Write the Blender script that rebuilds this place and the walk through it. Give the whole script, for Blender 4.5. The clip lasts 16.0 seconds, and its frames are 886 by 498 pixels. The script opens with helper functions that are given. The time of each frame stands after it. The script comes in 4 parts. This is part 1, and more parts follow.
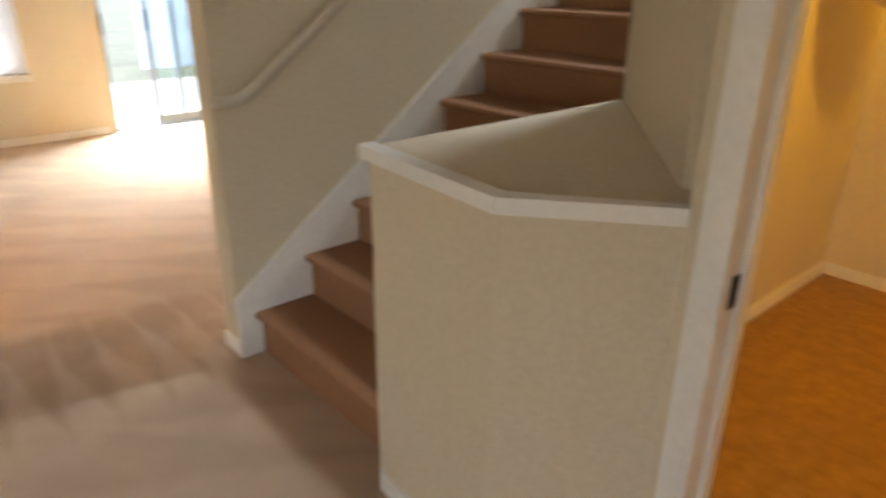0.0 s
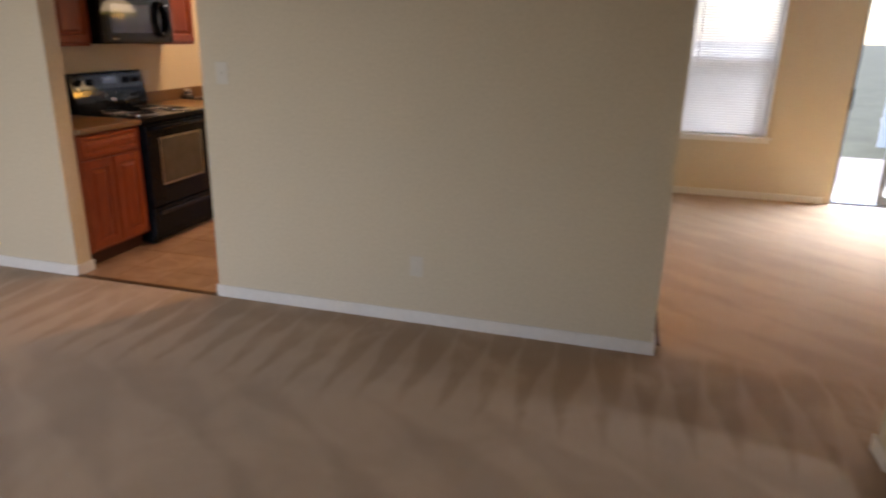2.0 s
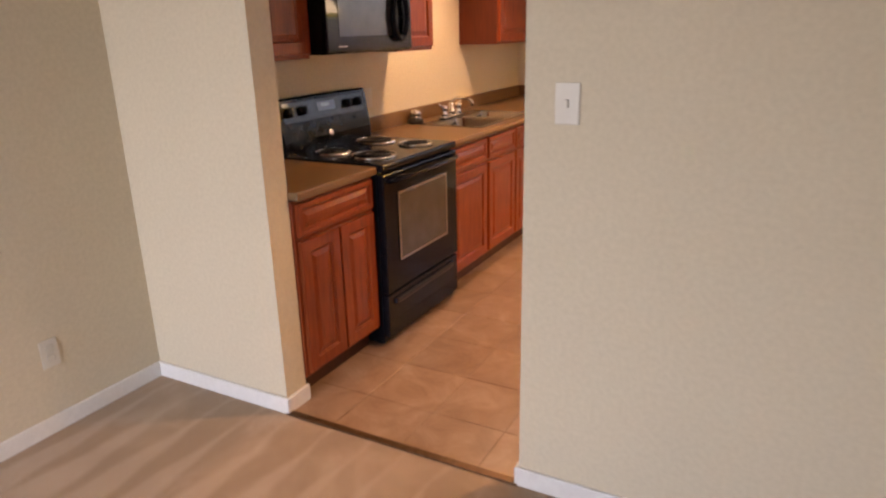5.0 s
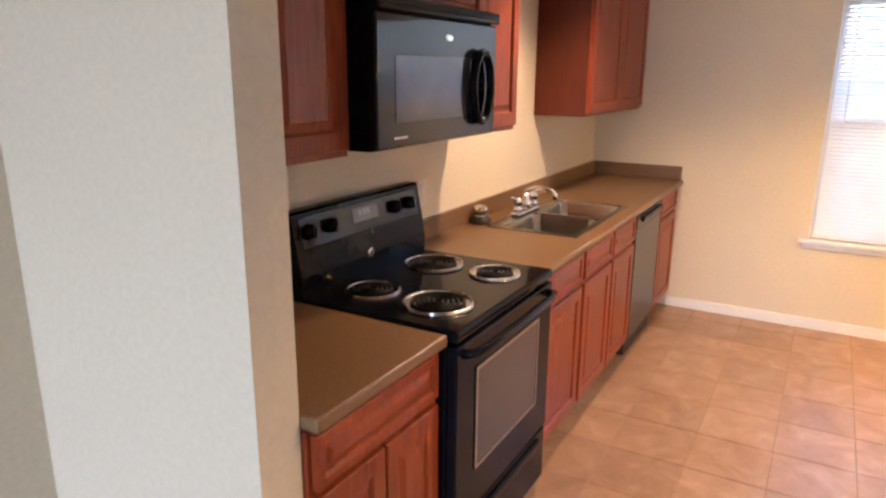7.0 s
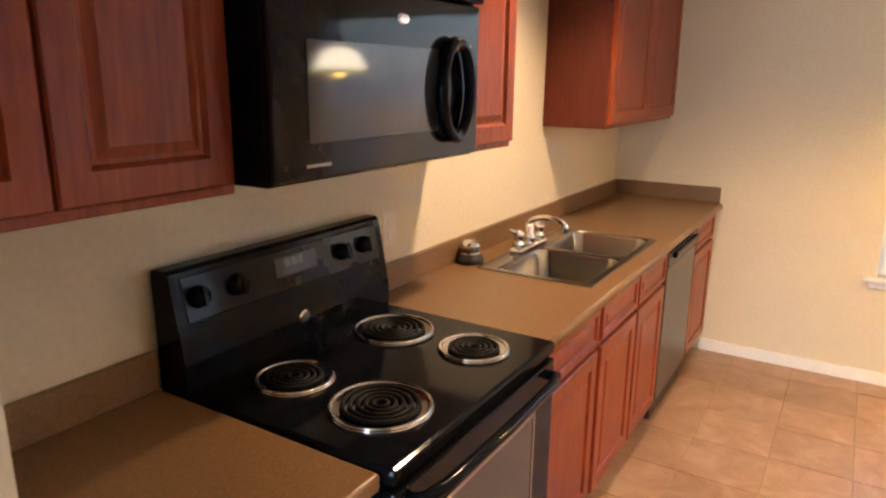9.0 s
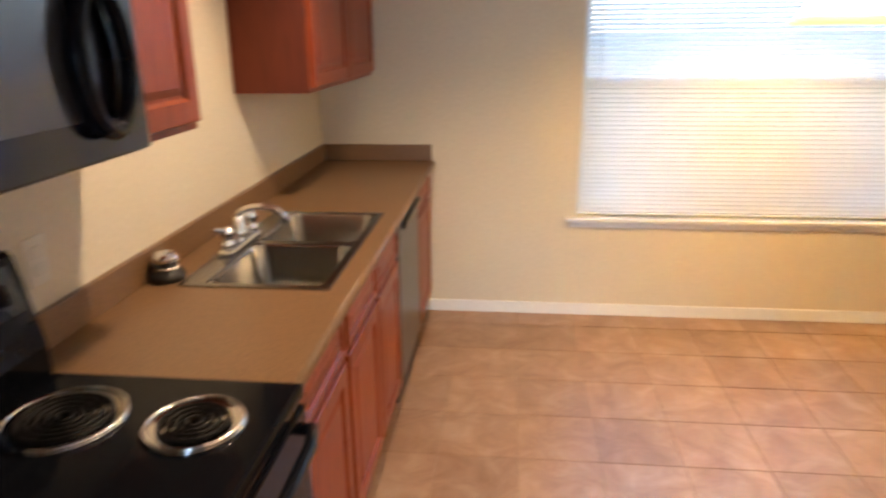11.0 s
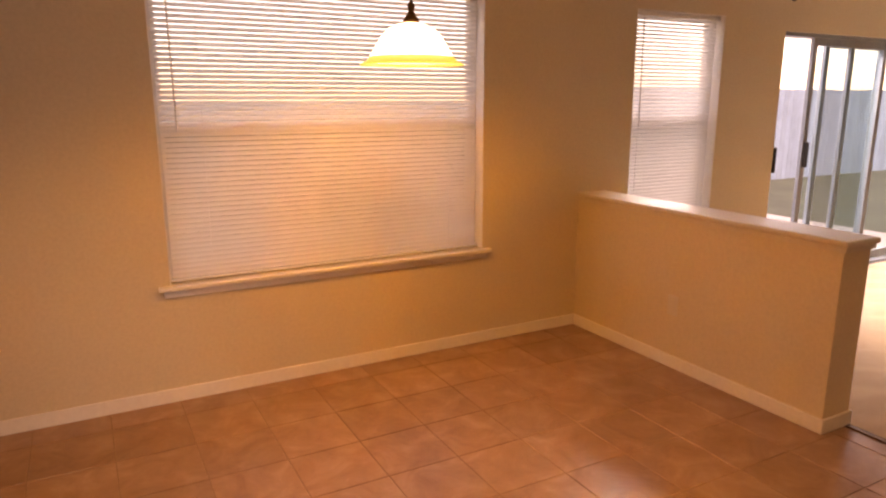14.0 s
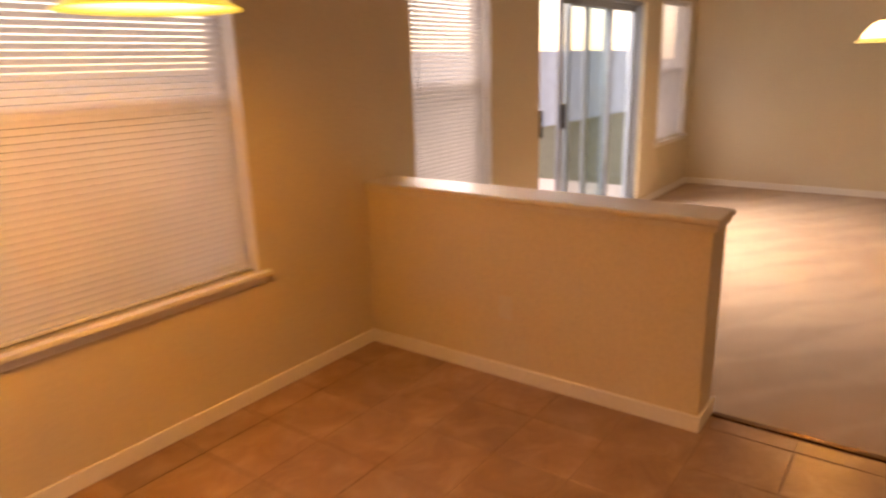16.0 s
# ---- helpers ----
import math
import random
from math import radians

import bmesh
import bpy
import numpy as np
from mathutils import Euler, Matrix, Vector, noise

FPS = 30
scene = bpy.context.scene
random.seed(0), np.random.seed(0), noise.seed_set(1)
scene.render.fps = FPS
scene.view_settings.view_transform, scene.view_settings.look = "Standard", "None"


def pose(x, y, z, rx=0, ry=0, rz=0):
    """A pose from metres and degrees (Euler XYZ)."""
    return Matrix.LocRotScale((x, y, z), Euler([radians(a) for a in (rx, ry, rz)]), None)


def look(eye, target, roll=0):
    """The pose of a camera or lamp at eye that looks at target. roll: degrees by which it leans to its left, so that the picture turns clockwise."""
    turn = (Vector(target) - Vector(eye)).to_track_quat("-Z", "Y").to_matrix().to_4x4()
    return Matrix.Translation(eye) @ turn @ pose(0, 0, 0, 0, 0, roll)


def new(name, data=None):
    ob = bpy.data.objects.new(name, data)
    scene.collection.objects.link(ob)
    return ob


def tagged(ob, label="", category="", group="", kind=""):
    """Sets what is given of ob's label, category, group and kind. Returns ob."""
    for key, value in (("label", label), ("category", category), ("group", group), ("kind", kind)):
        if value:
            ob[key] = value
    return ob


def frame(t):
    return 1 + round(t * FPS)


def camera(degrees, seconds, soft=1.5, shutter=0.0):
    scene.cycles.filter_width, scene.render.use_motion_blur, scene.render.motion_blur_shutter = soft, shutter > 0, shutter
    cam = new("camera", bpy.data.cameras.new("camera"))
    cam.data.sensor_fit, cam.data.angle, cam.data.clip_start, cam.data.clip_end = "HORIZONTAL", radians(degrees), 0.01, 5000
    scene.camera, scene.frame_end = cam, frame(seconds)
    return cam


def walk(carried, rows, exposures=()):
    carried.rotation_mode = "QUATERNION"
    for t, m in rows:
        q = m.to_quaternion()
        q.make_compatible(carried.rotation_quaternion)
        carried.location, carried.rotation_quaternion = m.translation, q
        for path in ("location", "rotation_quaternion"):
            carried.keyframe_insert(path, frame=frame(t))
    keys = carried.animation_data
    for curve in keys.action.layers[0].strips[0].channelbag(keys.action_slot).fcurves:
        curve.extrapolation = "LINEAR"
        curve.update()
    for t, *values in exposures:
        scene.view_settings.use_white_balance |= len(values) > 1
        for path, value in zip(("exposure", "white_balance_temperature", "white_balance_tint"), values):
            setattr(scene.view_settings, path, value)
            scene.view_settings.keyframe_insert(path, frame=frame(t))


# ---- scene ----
cam = camera(67.0, 16.0, soft=2.2, shutter=0.5)
PATH = [
    (0, (3.978, -3.108, 1.507), (5.193, -1.716, 0.740), 0.52),
    (0.5, (3.876, -3.186, 1.516), (4.693, -1.500, 0.817), 1.30),
    (1, (3.934, -3.217, 1.534), (4.241, -1.350, 0.887), 1.51),
    (1.5, (3.961, -3.247, 1.572), (3.775, -1.361, 0.934), 1.66),
    (2, (3.871, -3.257, 1.544), (3.377, -1.421, 0.924), 1.44),
    (2.5, (3.560, -3.137, 1.491), (2.917, -1.346, 0.875), 1.82),
    (3, (3.456, -2.937, 1.555), (2.672, -1.218, 0.898), 0.43),
    (3.5, (3.183, -2.614, 1.492), (2.307, -0.936, 0.846), -0.65),
    (6, (1.884, -1.351, 1.550), (0.957, 0.317, 0.953), -1.70),
    (6.5, (1.680, -1.078, 1.587), (0.720, 0.591, 1.044), -1.50),
    (7, (1.488, -0.841, 1.620), (0.528, 0.837, 1.110), 0.40),
    (7.5, (1.449, -0.611, 1.625), (0.413, 1.035, 1.157), 1.10),
    (8, (1.427, -0.409, 1.630), (0.337, 1.205, 1.173), 1.60),
    (10.5, (1.089, 0.086, 1.542), (0.550, 1.915, 0.937), -1.00),
    (11, (1.080, 0.225, 1.610), (0.882, 2.116, 0.992), -0.60),
    (11.5, (0.994, 0.318, 1.621), (1.336, 2.205, 1.060), -0.15),
    (12, (0.926, 0.303, 1.559), (1.669, 2.086, 1.039), -0.10),
    (12.5, (0.966, 0.388, 1.525), (1.848, 2.117, 1.044), -0.10),
    (13, (1.050, 0.462, 1.500), (1.950, 2.193, 1.059), -0.26),
    (13.5, (1.107, 0.515, 1.487), (2.014, 2.246, 1.060), -0.20),
    (14, (1.128, 0.583, 1.480), (2.055, 2.301, 1.044), -0.03),
    (14.5, (1.120, 0.723, 1.491), (2.072, 2.420, 1.029), 0.30),
    (15, (1.122, 0.892, 1.502), (2.126, 2.547, 0.997), -0.39),
    (15.5, (1.124, 1.200, 1.490), (2.361, 2.687, 0.975), -1.00),
    (16, (1.400, 1.600, 1.480), (2.952, 2.740, 0.942), -1.50),
]
EXPO = [(0, 3.4, 8300, 22), (0.5, 3.2, 8900, 26), (1.0, 2.9, 8800, 28), (1.5, 2.5, 8300, 29), (2.0, 2.4, 8000, 28), (2.6, 2.4, 7900, 29), (3.0, 2.65, 8900, 34), (3.5, 2.9, 10600, 39), (3.7, 2.9, 10600, 39), (5.8, 3.15, 6900, 32), (6.5, 3.25, 6900, 31), (7.0, 3.4, 6300, 26),
        (7.6, 3.4, 6800, 27), (8.2, 3.4, 7600, 27), (10.3, 3.4, 4600, -2), (11.0, 3.1, 6000, 14), (11.5, 2.7, 7000, 21), (12.0, 2.25, 11400, 47), (12.4, 2.0, 12400, 49), (13.0, 1.8, 13600, 55), (14.0, 2.0, 13800, 55), (15.0, 2.08, 13800, 53), (16, 1.9, 13600, 47)]
walk(cam, [(t, look(eye, target, roll)) for t, eye, target, roll in PATH], EXPO)

# ---- world, sun and lamps ----
sky = bpy.data.worlds.new("sky")
scene.world = sky
sky.use_nodes = True
_n = sky.node_tree.nodes
_sky = _n.new("ShaderNodeTexSky")
_sky.sky_type, _sky.sun_disc = "NISHITA", False
_sky.sun_elevation, _sky.sun_rotation = radians(47.5), radians(263)
_sky.air_density, _sky.dust_density, _sky.ozone_density = 1.0, 0.6, 3.5
_n["Background"].inputs["Strength"].default_value = 0.15
sky.node_tree.links.new(_sky.outputs["Color"], _n["Background"].inputs["Color"])


def sun_lamp():
    d = bpy.data.lights.new("sun", "SUN")
    d.energy, d.angle, d.color = 1.0, radians(14), (1.0, 0.98, 0.95)
    new("sun", d).matrix_world = look((-20, -2.5, 22), (0, 0, 0))


def window_light(name, x, y, z, tx, ty, tz, w, h, watts, col, spread=180):
    d = bpy.data.lights.new(name, "AREA")
    d.shape, d.size, d.size_y, d.energy, d.color = "RECTANGLE", w, h, watts, col
    d.spread = radians(spread)
    new(name, d).matrix_world = look((x, y, z), (tx, ty, tz))


def bulb(name, x, y, z, watts, col, r=0.04):
    d = bpy.data.lights.new(name, "POINT")
    d.energy, d.color, d.shadow_soft_size = watts, col, r
    new(name, d).location = (x, y, z)


WARM = (1.0, 0.55, 0.10)
DAY = (0.60, 0.80, 1.0)
sun_lamp()
window_light("living_window_daylight", 0.95, -5.06, 1.2, 0.2, -1.7, 0.0, 1.8, 1.7, 8.6, DAY, 110)
window_light("patio_daylight", 6.93, 4.95, 2.6, 6.5, 3.0, 0.2, 2.0, 0.7, 62, DAY, 105)
window_light("dinette_daylight", 2.34, 4.95, 2.55, 2.34, 4.05, 1.1, 1.8, 0.7, 0.8, (0.60, 0.80, 1.0), 130)
# Added lamp in an unseen upper opening, to brighten the stairs.
window_light("stairwell_fill_light", 9.28, -1.235, 3.95, 6.4, -1.3, 1.3, 0.75, 1.08, 4, DAY, 80)
bulb("dinette_bulb", 2.396, 3.209, 1.675, 5.3, WARM, 0.06)
bulb("family_bulb", 7.0, 1.95, 1.58, 5, WARM)
bulb("powder_bulb", 6.6, -2.9, 2.2, 4.5, (1.0, 0.62, 0.09), 0.06)


def downlight(name, x, y, z, watts, col):
    d = bpy.data.lights.new(name, "SPOT")
    d.energy, d.color, d.shadow_soft_size, d.spot_size, d.spot_blend = watts, col, 0.05, radians(125), 0.6
    new(name, d).matrix_world = look((x, y, z), (x, y + 0.001, 0))


downlight("kitchen_downlight", 0.75, 2.13, 2.40, 13, (1.0, 0.74, 0.46))
# Unseen spot, added to brighten the doorway jamb and the floor.
downlight("entrance_fill_light", 2.1, 1.0, 2.40, 13, (1.0, 0.68, 0.34))

# ---- materials ----
def mat(name, rough=0.6, metal=0.0):
    m = bpy.data.materials.new(name)
    m.use_nodes = True
    b = m.node_tree.nodes["Principled BSDF"]
    b.inputs["Roughness"].default_value, b.inputs["Metallic"].default_value = rough, metal
    return m, m.node_tree.nodes, m.node_tree.links, b


def coords(ns, ls, scale=(1, 1, 1), rot=(0, 0, 0)):
    geo, mp = ns.new("ShaderNodeNewGeometry"), ns.new("ShaderNodeMapping")
    mp.inputs["Scale"].default_value, mp.inputs["Rotation"].default_value = scale, rot
    ls.new(geo.outputs["Position"], mp.inputs["Vector"])
    return mp.outputs["Vector"]


def noise_node(ns, ls, vec, scale, detail=4.0, rough=0.55, dist=0.0):
    n = ns.new("ShaderNodeTexNoise")
    n.inputs["Scale"].default_value, n.inputs["Detail"].default_value = scale, detail
    n.inputs["Roughness"].default_value, n.inputs["Distortion"].default_value = rough, dist
    ls.new(vec, n.inputs["Vector"])
    return n.outputs["Fac"]


def ramp(ns, ls, fac, *stops):
    r = ns.new("ShaderNodeValToRGB")
    e = r.color_ramp.elements
    e[0].position, e[0].color = stops[0][0], (*stops[0][1], 1)
    e[1].position, e[1].color = stops[-1][0], (*stops[-1][1], 1)
    for p, c in stops[1:-1]:
        e.new(p).color = (*c, 1)
    ls.new(fac, r.inputs["Fac"])
    return r.outputs["Color"]


def mix(ns, ls, fac, a, b, blend="MIX"):
    m = ns.new("ShaderNodeMix")
    m.data_type, m.blend_type = "RGBA", blend
    for sock, v in ((m.inputs["Factor"], fac), (m.inputs["A"], a), (m.inputs["B"], b)):
        if isinstance(v, bpy.types.NodeSocket):
            ls.new(v, sock)
        else:
            sock.default_value = v if isinstance(v, float) else (*v, 1)
    return m.outputs["Result"]


def bump(ns, ls, b, height, strength, dist=0.002):
    n = ns.new("ShaderNodeBump")
    n.inputs["Strength"].default_value, n.inputs["Distance"].default_value = strength, dist
    ls.new(height, n.inputs["Height"])
    ls.new(n.outputs["Normal"], b.inputs["Normal"])


def speckled(name, c1, c2, scale, rough, metal=0.0, big=1.3, bs=0.15, bscale=None, bdist=0.002, spread=0.12):
    """Two-scale mottled surface: fine grain between two tones and a broad drift."""
    m, ns, ls, b = mat(name, rough, metal)
    v = coords(ns, ls)
    fine, wide = noise_node(ns, ls, v, scale, 5), noise_node(ns, ls, v, big, 3)
    col = ramp(ns, ls, fine, (0.3, c1), (0.7, c2))
    drift = ramp(ns, ls, wide, (0.3, (1 - spread,) * 3), (0.7, (1.0,) * 3))
    ls.new(mix(ns, ls, 1.0, col, drift, "MULTIPLY"), b.inputs["Base Color"])
    bump(ns, ls, b, noise_node(ns, ls, v, bscale or scale, 3), bs, bdist)
    return m


def wood(name, dark, mid, light, rough, grain=(14, 14, 1.2)):
    m, ns, ls, b = mat(name, rough)
    v = coords(ns, ls, grain)
    g = noise_node(ns, ls, v, 4.0, 6, 0.6, 0.8)
    w = noise_node(ns, ls, coords(ns, ls), 2.2, 3)
    info = ns.new("ShaderNodeObjectInfo")
    tone = ramp(ns, ls, info.outputs["Random"], (0.0, (0.84, 0.84, 0.84)), (1.0, (1.0, 1.0, 1.0)))
    col = mix(ns, ls, 1.0, ramp(ns, ls, g, (0.25, dark), (0.5, mid), (0.78, light)), tone, "MULTIPLY")
    col = mix(ns, ls, 1.0, col, ramp(ns, ls, w, (0.3, (0.82, 0.82, 0.82)), (0.7, (1.0, 1.0, 1.0))), "MULTIPLY")
    ls.new(col, b.inputs["Base Color"])
    bump(ns, ls, b, g, 0.08, 0.001)
    b.inputs["Coat Weight"].default_value, b.inputs["Coat Roughness"].default_value = 0.05, 0.25
    b.inputs["Specular IOR Level"].default_value = 0.3
    return m


def carpet_material():
    m, ns, ls, b = mat("carpet", 0.95)
    v = coords(ns, ls)
    tuft, patch = noise_node(ns, ls, v, 230, 3), noise_node(ns, ls, v, 2.6, 4, 0.6, 0.6)
    sep = ns.new("ShaderNodeSeparateXYZ")
    wob = ns.new("ShaderNodeVectorMath")
    wob.operation = "MULTIPLY_ADD"
    wn = ns.new("ShaderNodeTexNoise")
    wn.inputs["Scale"].default_value = 2.4
    ls.new(v, wn.inputs["Vector"])
    ls.new(wn.outputs["Color"], wob.inputs[0])
    wob.inputs[1].default_value = (0.11, 0.22, 0)
    ls.new(v, wob.inputs[2])
    ls.new(wob.outputs["Vector"], sep.inputs["Vector"])

    def calc(op, a_, b_=0.0, c_=0.0):
        n = ns.new("ShaderNodeMath")
        n.operation = op
        for sock, val in zip(n.inputs, (a_, b_, c_)):
            if isinstance(val, bpy.types.NodeSocket):
                ls.new(val, sock)
            else:
                sock.default_value = val
        return n.outputs["Value"]

    def strokes_of(coord, along, pitch, length, edge):
        saw = calc("DIVIDE", calc("PINGPONG", coord, pitch), pitch)
        run = calc("DIVIDE", calc("PINGPONG", along, length), length)
        n = ns.new("ShaderNodeMapRange")
        n.interpolation_type = "SMOOTHSTEP"
        n.inputs["From Min"].default_value, n.inputs["From Max"].default_value = -edge, edge
        ls.new(calc("SUBTRACT", saw, run), n.inputs["Value"])
        return n.outputs["Result"]

    s1 = strokes_of(sep.outputs["X"], sep.outputs["Y"], 0.088, 0.8, 0.22)
    s2 = strokes_of(calc("ADD", calc("MULTIPLY", sep.outputs["X"], 0.6), calc("MULTIPLY", sep.outputs["Y"], 0.8)), calc("SUBTRACT", sep.outputs["X"], sep.outputs["Y"]), 0.17, 1.3, 0.25)
    col = ramp(ns, ls, tuft, (0.25, (0.375, 0.25, 0.155)), (0.75, (0.57, 0.40, 0.262)))
    c1 = ramp(ns, ls, s1, (0.0, (1.0, 1.0, 1.0)), (1.0, (0.78, 0.72, 0.63)))
    c2 = ramp(ns, ls, s2, (0.0, (1.0, 1.0, 1.0)), (1.0, (0.87, 0.85, 0.83)))
    far = ns.new("ShaderNodeMapRange")
    far.inputs["From Min"].default_value, far.inputs["From Max"].default_value = -0.62, -0.85
    ls.new(sep.outputs["Y"], far.inputs["Value"])
    inside = ns.new("ShaderNodeMapRange")
    inside.inputs["From Min"].default_value, inside.inputs["From Max"].default_value = 0.08, 0.2
    ls.new(sep.outputs["Y"], inside.inputs["Value"])
    fade = ramp(ns, ls, patch, (0.50, (1, 1, 1)), (0.72, (0.2, 0.2, 0.2)))
    c1 = mix(ns, ls, fade, (1.0, 1.0, 1.0), c1)
    strokes = mix(ns, ls, calc("MAXIMUM", far.outputs["Result"], inside.outputs["Result"]), c1, c2)
    drift = ramp(ns, ls, patch, (0.35, (0.88, 0.87, 0.86)), (0.65, (1.0, 1.0, 1.0)))
    col = mix(ns, ls, 1.0, mix(ns, ls, 1.0, col, strokes, "MULTIPLY"), drift, "MULTIPLY")
    ls.new(col, b.inputs["Base Color"])
    bump(ns, ls, b, tuft, 0.7, 0.006)
    b.inputs["Sheen Weight"].default_value = 0.25
    return m


def tile_material():
    m, ns, ls, b = mat("ceramic_tile", 0.34)
    v = coords(ns, ls)
    info = ns.new("ShaderNodeObjectInfo")
    cloud = noise_node(ns, ls, v, 5.5, 8, 0.68, 0.7)
    col = ramp(ns, ls, cloud, (0.28, (0.25, 0.138, 0.082)), (0.52, (0.35, 0.212, 0.137)), (0.74, (0.46, 0.315, 0.225)))
    tone = ramp(ns, ls, info.outputs["Random"], (0.0, (0.80, 0.79, 0.78)), (1.0, (1.0, 1.0, 1.0)))
    ls.new(mix(ns, ls, 1.0, col, tone, "MULTIPLY"), b.inputs["Base Color"])
    bump(ns, ls, b, noise_node(ns, ls, v, 30, 4), 0.12, 0.002)
    return m


def glass_material(name, tint, rough=0.0):
    m, ns, ls, b = mat(name, rough)
    b.inputs["Base Color"].default_value = (*tint, 1)
    b.inputs["Transmission Weight"].default_value, b.inputs["IOR"].default_value = 1.0, 1.1
    return m


def slat_material():
    m, ns, ls, b = mat("blind_vinyl", 0.45)
    v = coords(ns, ls)
    col = ramp(ns, ls, noise_node(ns, ls, v, 5, 3), (0.3, (0.74, 0.73, 0.71)), (0.7, (0.82, 0.81, 0.79)))
    ls.new(col, b.inputs["Base Color"])
    tr, mx = ns.new("ShaderNodeBsdfTranslucent"), ns.new("ShaderNodeMixShader")
    tr.inputs["Color"].default_value = (0.85, 0.82, 0.79, 1)
    mx.inputs["Fac"].default_value = 0.45
    ls.new(b.outputs["BSDF"], mx.inputs[1]), ls.new(tr.outputs["BSDF"], mx.inputs[2])
    ls.new(mx.outputs["Shader"], ns["Material Output"].inputs["Surface"])
    return m


def screen_material():
    m, ns, ls, b = mat("insect_screen", 0.8)
    b.inputs["Base Color"].default_value = (0.14, 0.125, 0.115, 1)
    tp, mx = ns.new("ShaderNodeBsdfTransparent"), ns.new("ShaderNodeMixShader")
    mx.inputs["Fac"].default_value = 0.2
    ls.new(tp.outputs["BSDF"], mx.inputs[1]), ls.new(b.outputs["BSDF"], mx.inputs[2])
    ls.new(mx.outputs["Shader"], ns["Material Output"].inputs["Surface"])
    return m


def glow_material(name, col, strength, base=(0.85, 0.82, 0.74)):
    m, ns, ls, b = mat(name, 0.3)
    b.inputs["Base Color"].default_value = (*base, 1)
    v = coords(ns, ls)
    swirl = ramp(ns, ls, noise_node(ns, ls, v, 14, 3, 0.5, 1.5), (0.3, tuple(c * 0.9 for c in col)), (0.7, col))
    ls.new(swirl, b.inputs["Emission Color"])
    b.inputs["Emission Strength"].default_value = strength
    return m


M_WALL = speckled("wall_paint", (0.61, 0.525, 0.385), (0.67, 0.58, 0.435), 60, 0.75, big=0.9, bs=0.1, bscale=170, spread=0.06)
M_CEIL = speckled("ceiling_paint", (0.72, 0.70, 0.66), (0.78, 0.76, 0.72), 90, 0.9, bs=0.4, bscale=120)
M_TRIM = speckled("white_trim_paint", (0.74, 0.72, 0.68), (0.80, 0.78, 0.74), 40, 0.4, bs=0.05, spread=0.05)
M_RAIL = speckled("cream_rail_paint", (0.60, 0.53, 0.43), (0.66, 0.59, 0.48), 40, 0.4, bs=0.05)
M_CARPET = carpet_material()
M_STAIR = speckled("stair_carpet", (0.25, 0.112, 0.05), (0.40, 0.195, 0.098), 220, 0.95, bs=0.7, bdist=0.006, spread=0.15)
M_TILE = tile_material()
M_VINYLFLOOR = speckled("brown_sheet_vinyl", (0.24, 0.115, 0.045), (0.36, 0.19, 0.08), 14, 0.5, big=2.0, bs=0.1, spread=0.2)
M_GROUT = speckled("grout", (0.27, 0.17, 0.112), (0.34, 0.226, 0.152), 120, 0.9)
M_WOOD = wood("cherry_wood", (0.16, 0.023, 0.006), (0.27, 0.046, 0.011), (0.365, 0.08, 0.02), 0.36)
# Darker cherry tone, used on the y0 side of each wall cabinet.
M_SIDE = wood("dark_cherry_side", (0.085, 0.014, 0.005), (0.12, 0.02, 0.007), (0.15, 0.028, 0.01), 0.45)
M_TOE = wood("dark_toe_wood", (0.05, 0.014, 0.008), (0.07, 0.02, 0.01), (0.09, 0.028, 0.014), 0.6)
def dull(m, level):
    m.node_tree.nodes["Principled BSDF"].inputs["Specular IOR Level"].default_value = level
    return m


M_LAM = dull(speckled("brown_laminate", (0.14, 0.074, 0.032), (0.225, 0.125, 0.058), 160, 0.36, bs=0.04, spread=0.08), 0.38)
# Faint blue in both blacks stands in for daylight sheen on the appliances.
M_BLACK = dull(speckled("black_enamel", (0.0035, 0.004, 0.006), (0.006, 0.007, 0.010), 30, 0.1, bs=0.02), 0.1)
M_BGLASS = dull(speckled("black_glass", (0.006, 0.007, 0.013), (0.009, 0.010, 0.018), 12, 0.05, bs=0.01), 0.25)
M_MWGLASS = speckled("mirrored_oven_glass", (0.055, 0.058, 0.07), (0.07, 0.073, 0.088), 9, 0.07, 0.35, bs=0.01)
M_OVGLASS = speckled("grey_oven_glass", (0.06, 0.056, 0.048), (0.08, 0.075, 0.064), 9, 0.1, 0.3, bs=0.01)
M_CHROME = speckled("chrome", (0.70, 0.70, 0.71), (0.78, 0.78, 0.79), 20, 0.09, 1.0, bs=0.02)
# Chrome with the dark room's reflection put into a darker base colour.
M_RING = speckled("chrome_dark_reflection", (0.42, 0.41, 0.41), (0.5, 0.49, 0.49), 20, 0.08, 1.0, bs=0.02)
M_STEEL = speckled("stainless_steel", (0.31, 0.295, 0.265), (0.38, 0.36, 0.33), 40, 0.2, 1.0, bs=0.03)
M_DISH = dull(speckled("dull_grey_steel", (0.07, 0.064, 0.054), (0.10, 0.092, 0.078), 30, 0.3, 0.25, bs=0.03), 0.3)
M_DARK = speckled("dark_metal", (0.010, 0.009, 0.009), (0.02, 0.018, 0.017), 40, 0.5, 0.2)
M_COIL = dull(speckled("heating_coil", (0.004, 0.004, 0.004), (0.007, 0.006, 0.006), 60, 0.5), 0.12)
M_BRONZE = speckled("aged_bronze", (0.10, 0.05, 0.022), (0.16, 0.085, 0.04), 40, 0.4, 0.8)
M_SLAT = slat_material()
M_VINYL = speckled("white_vinyl", (0.72, 0.72, 0.71), (0.78, 0.78, 0.77), 30, 0.4, bs=0.03)
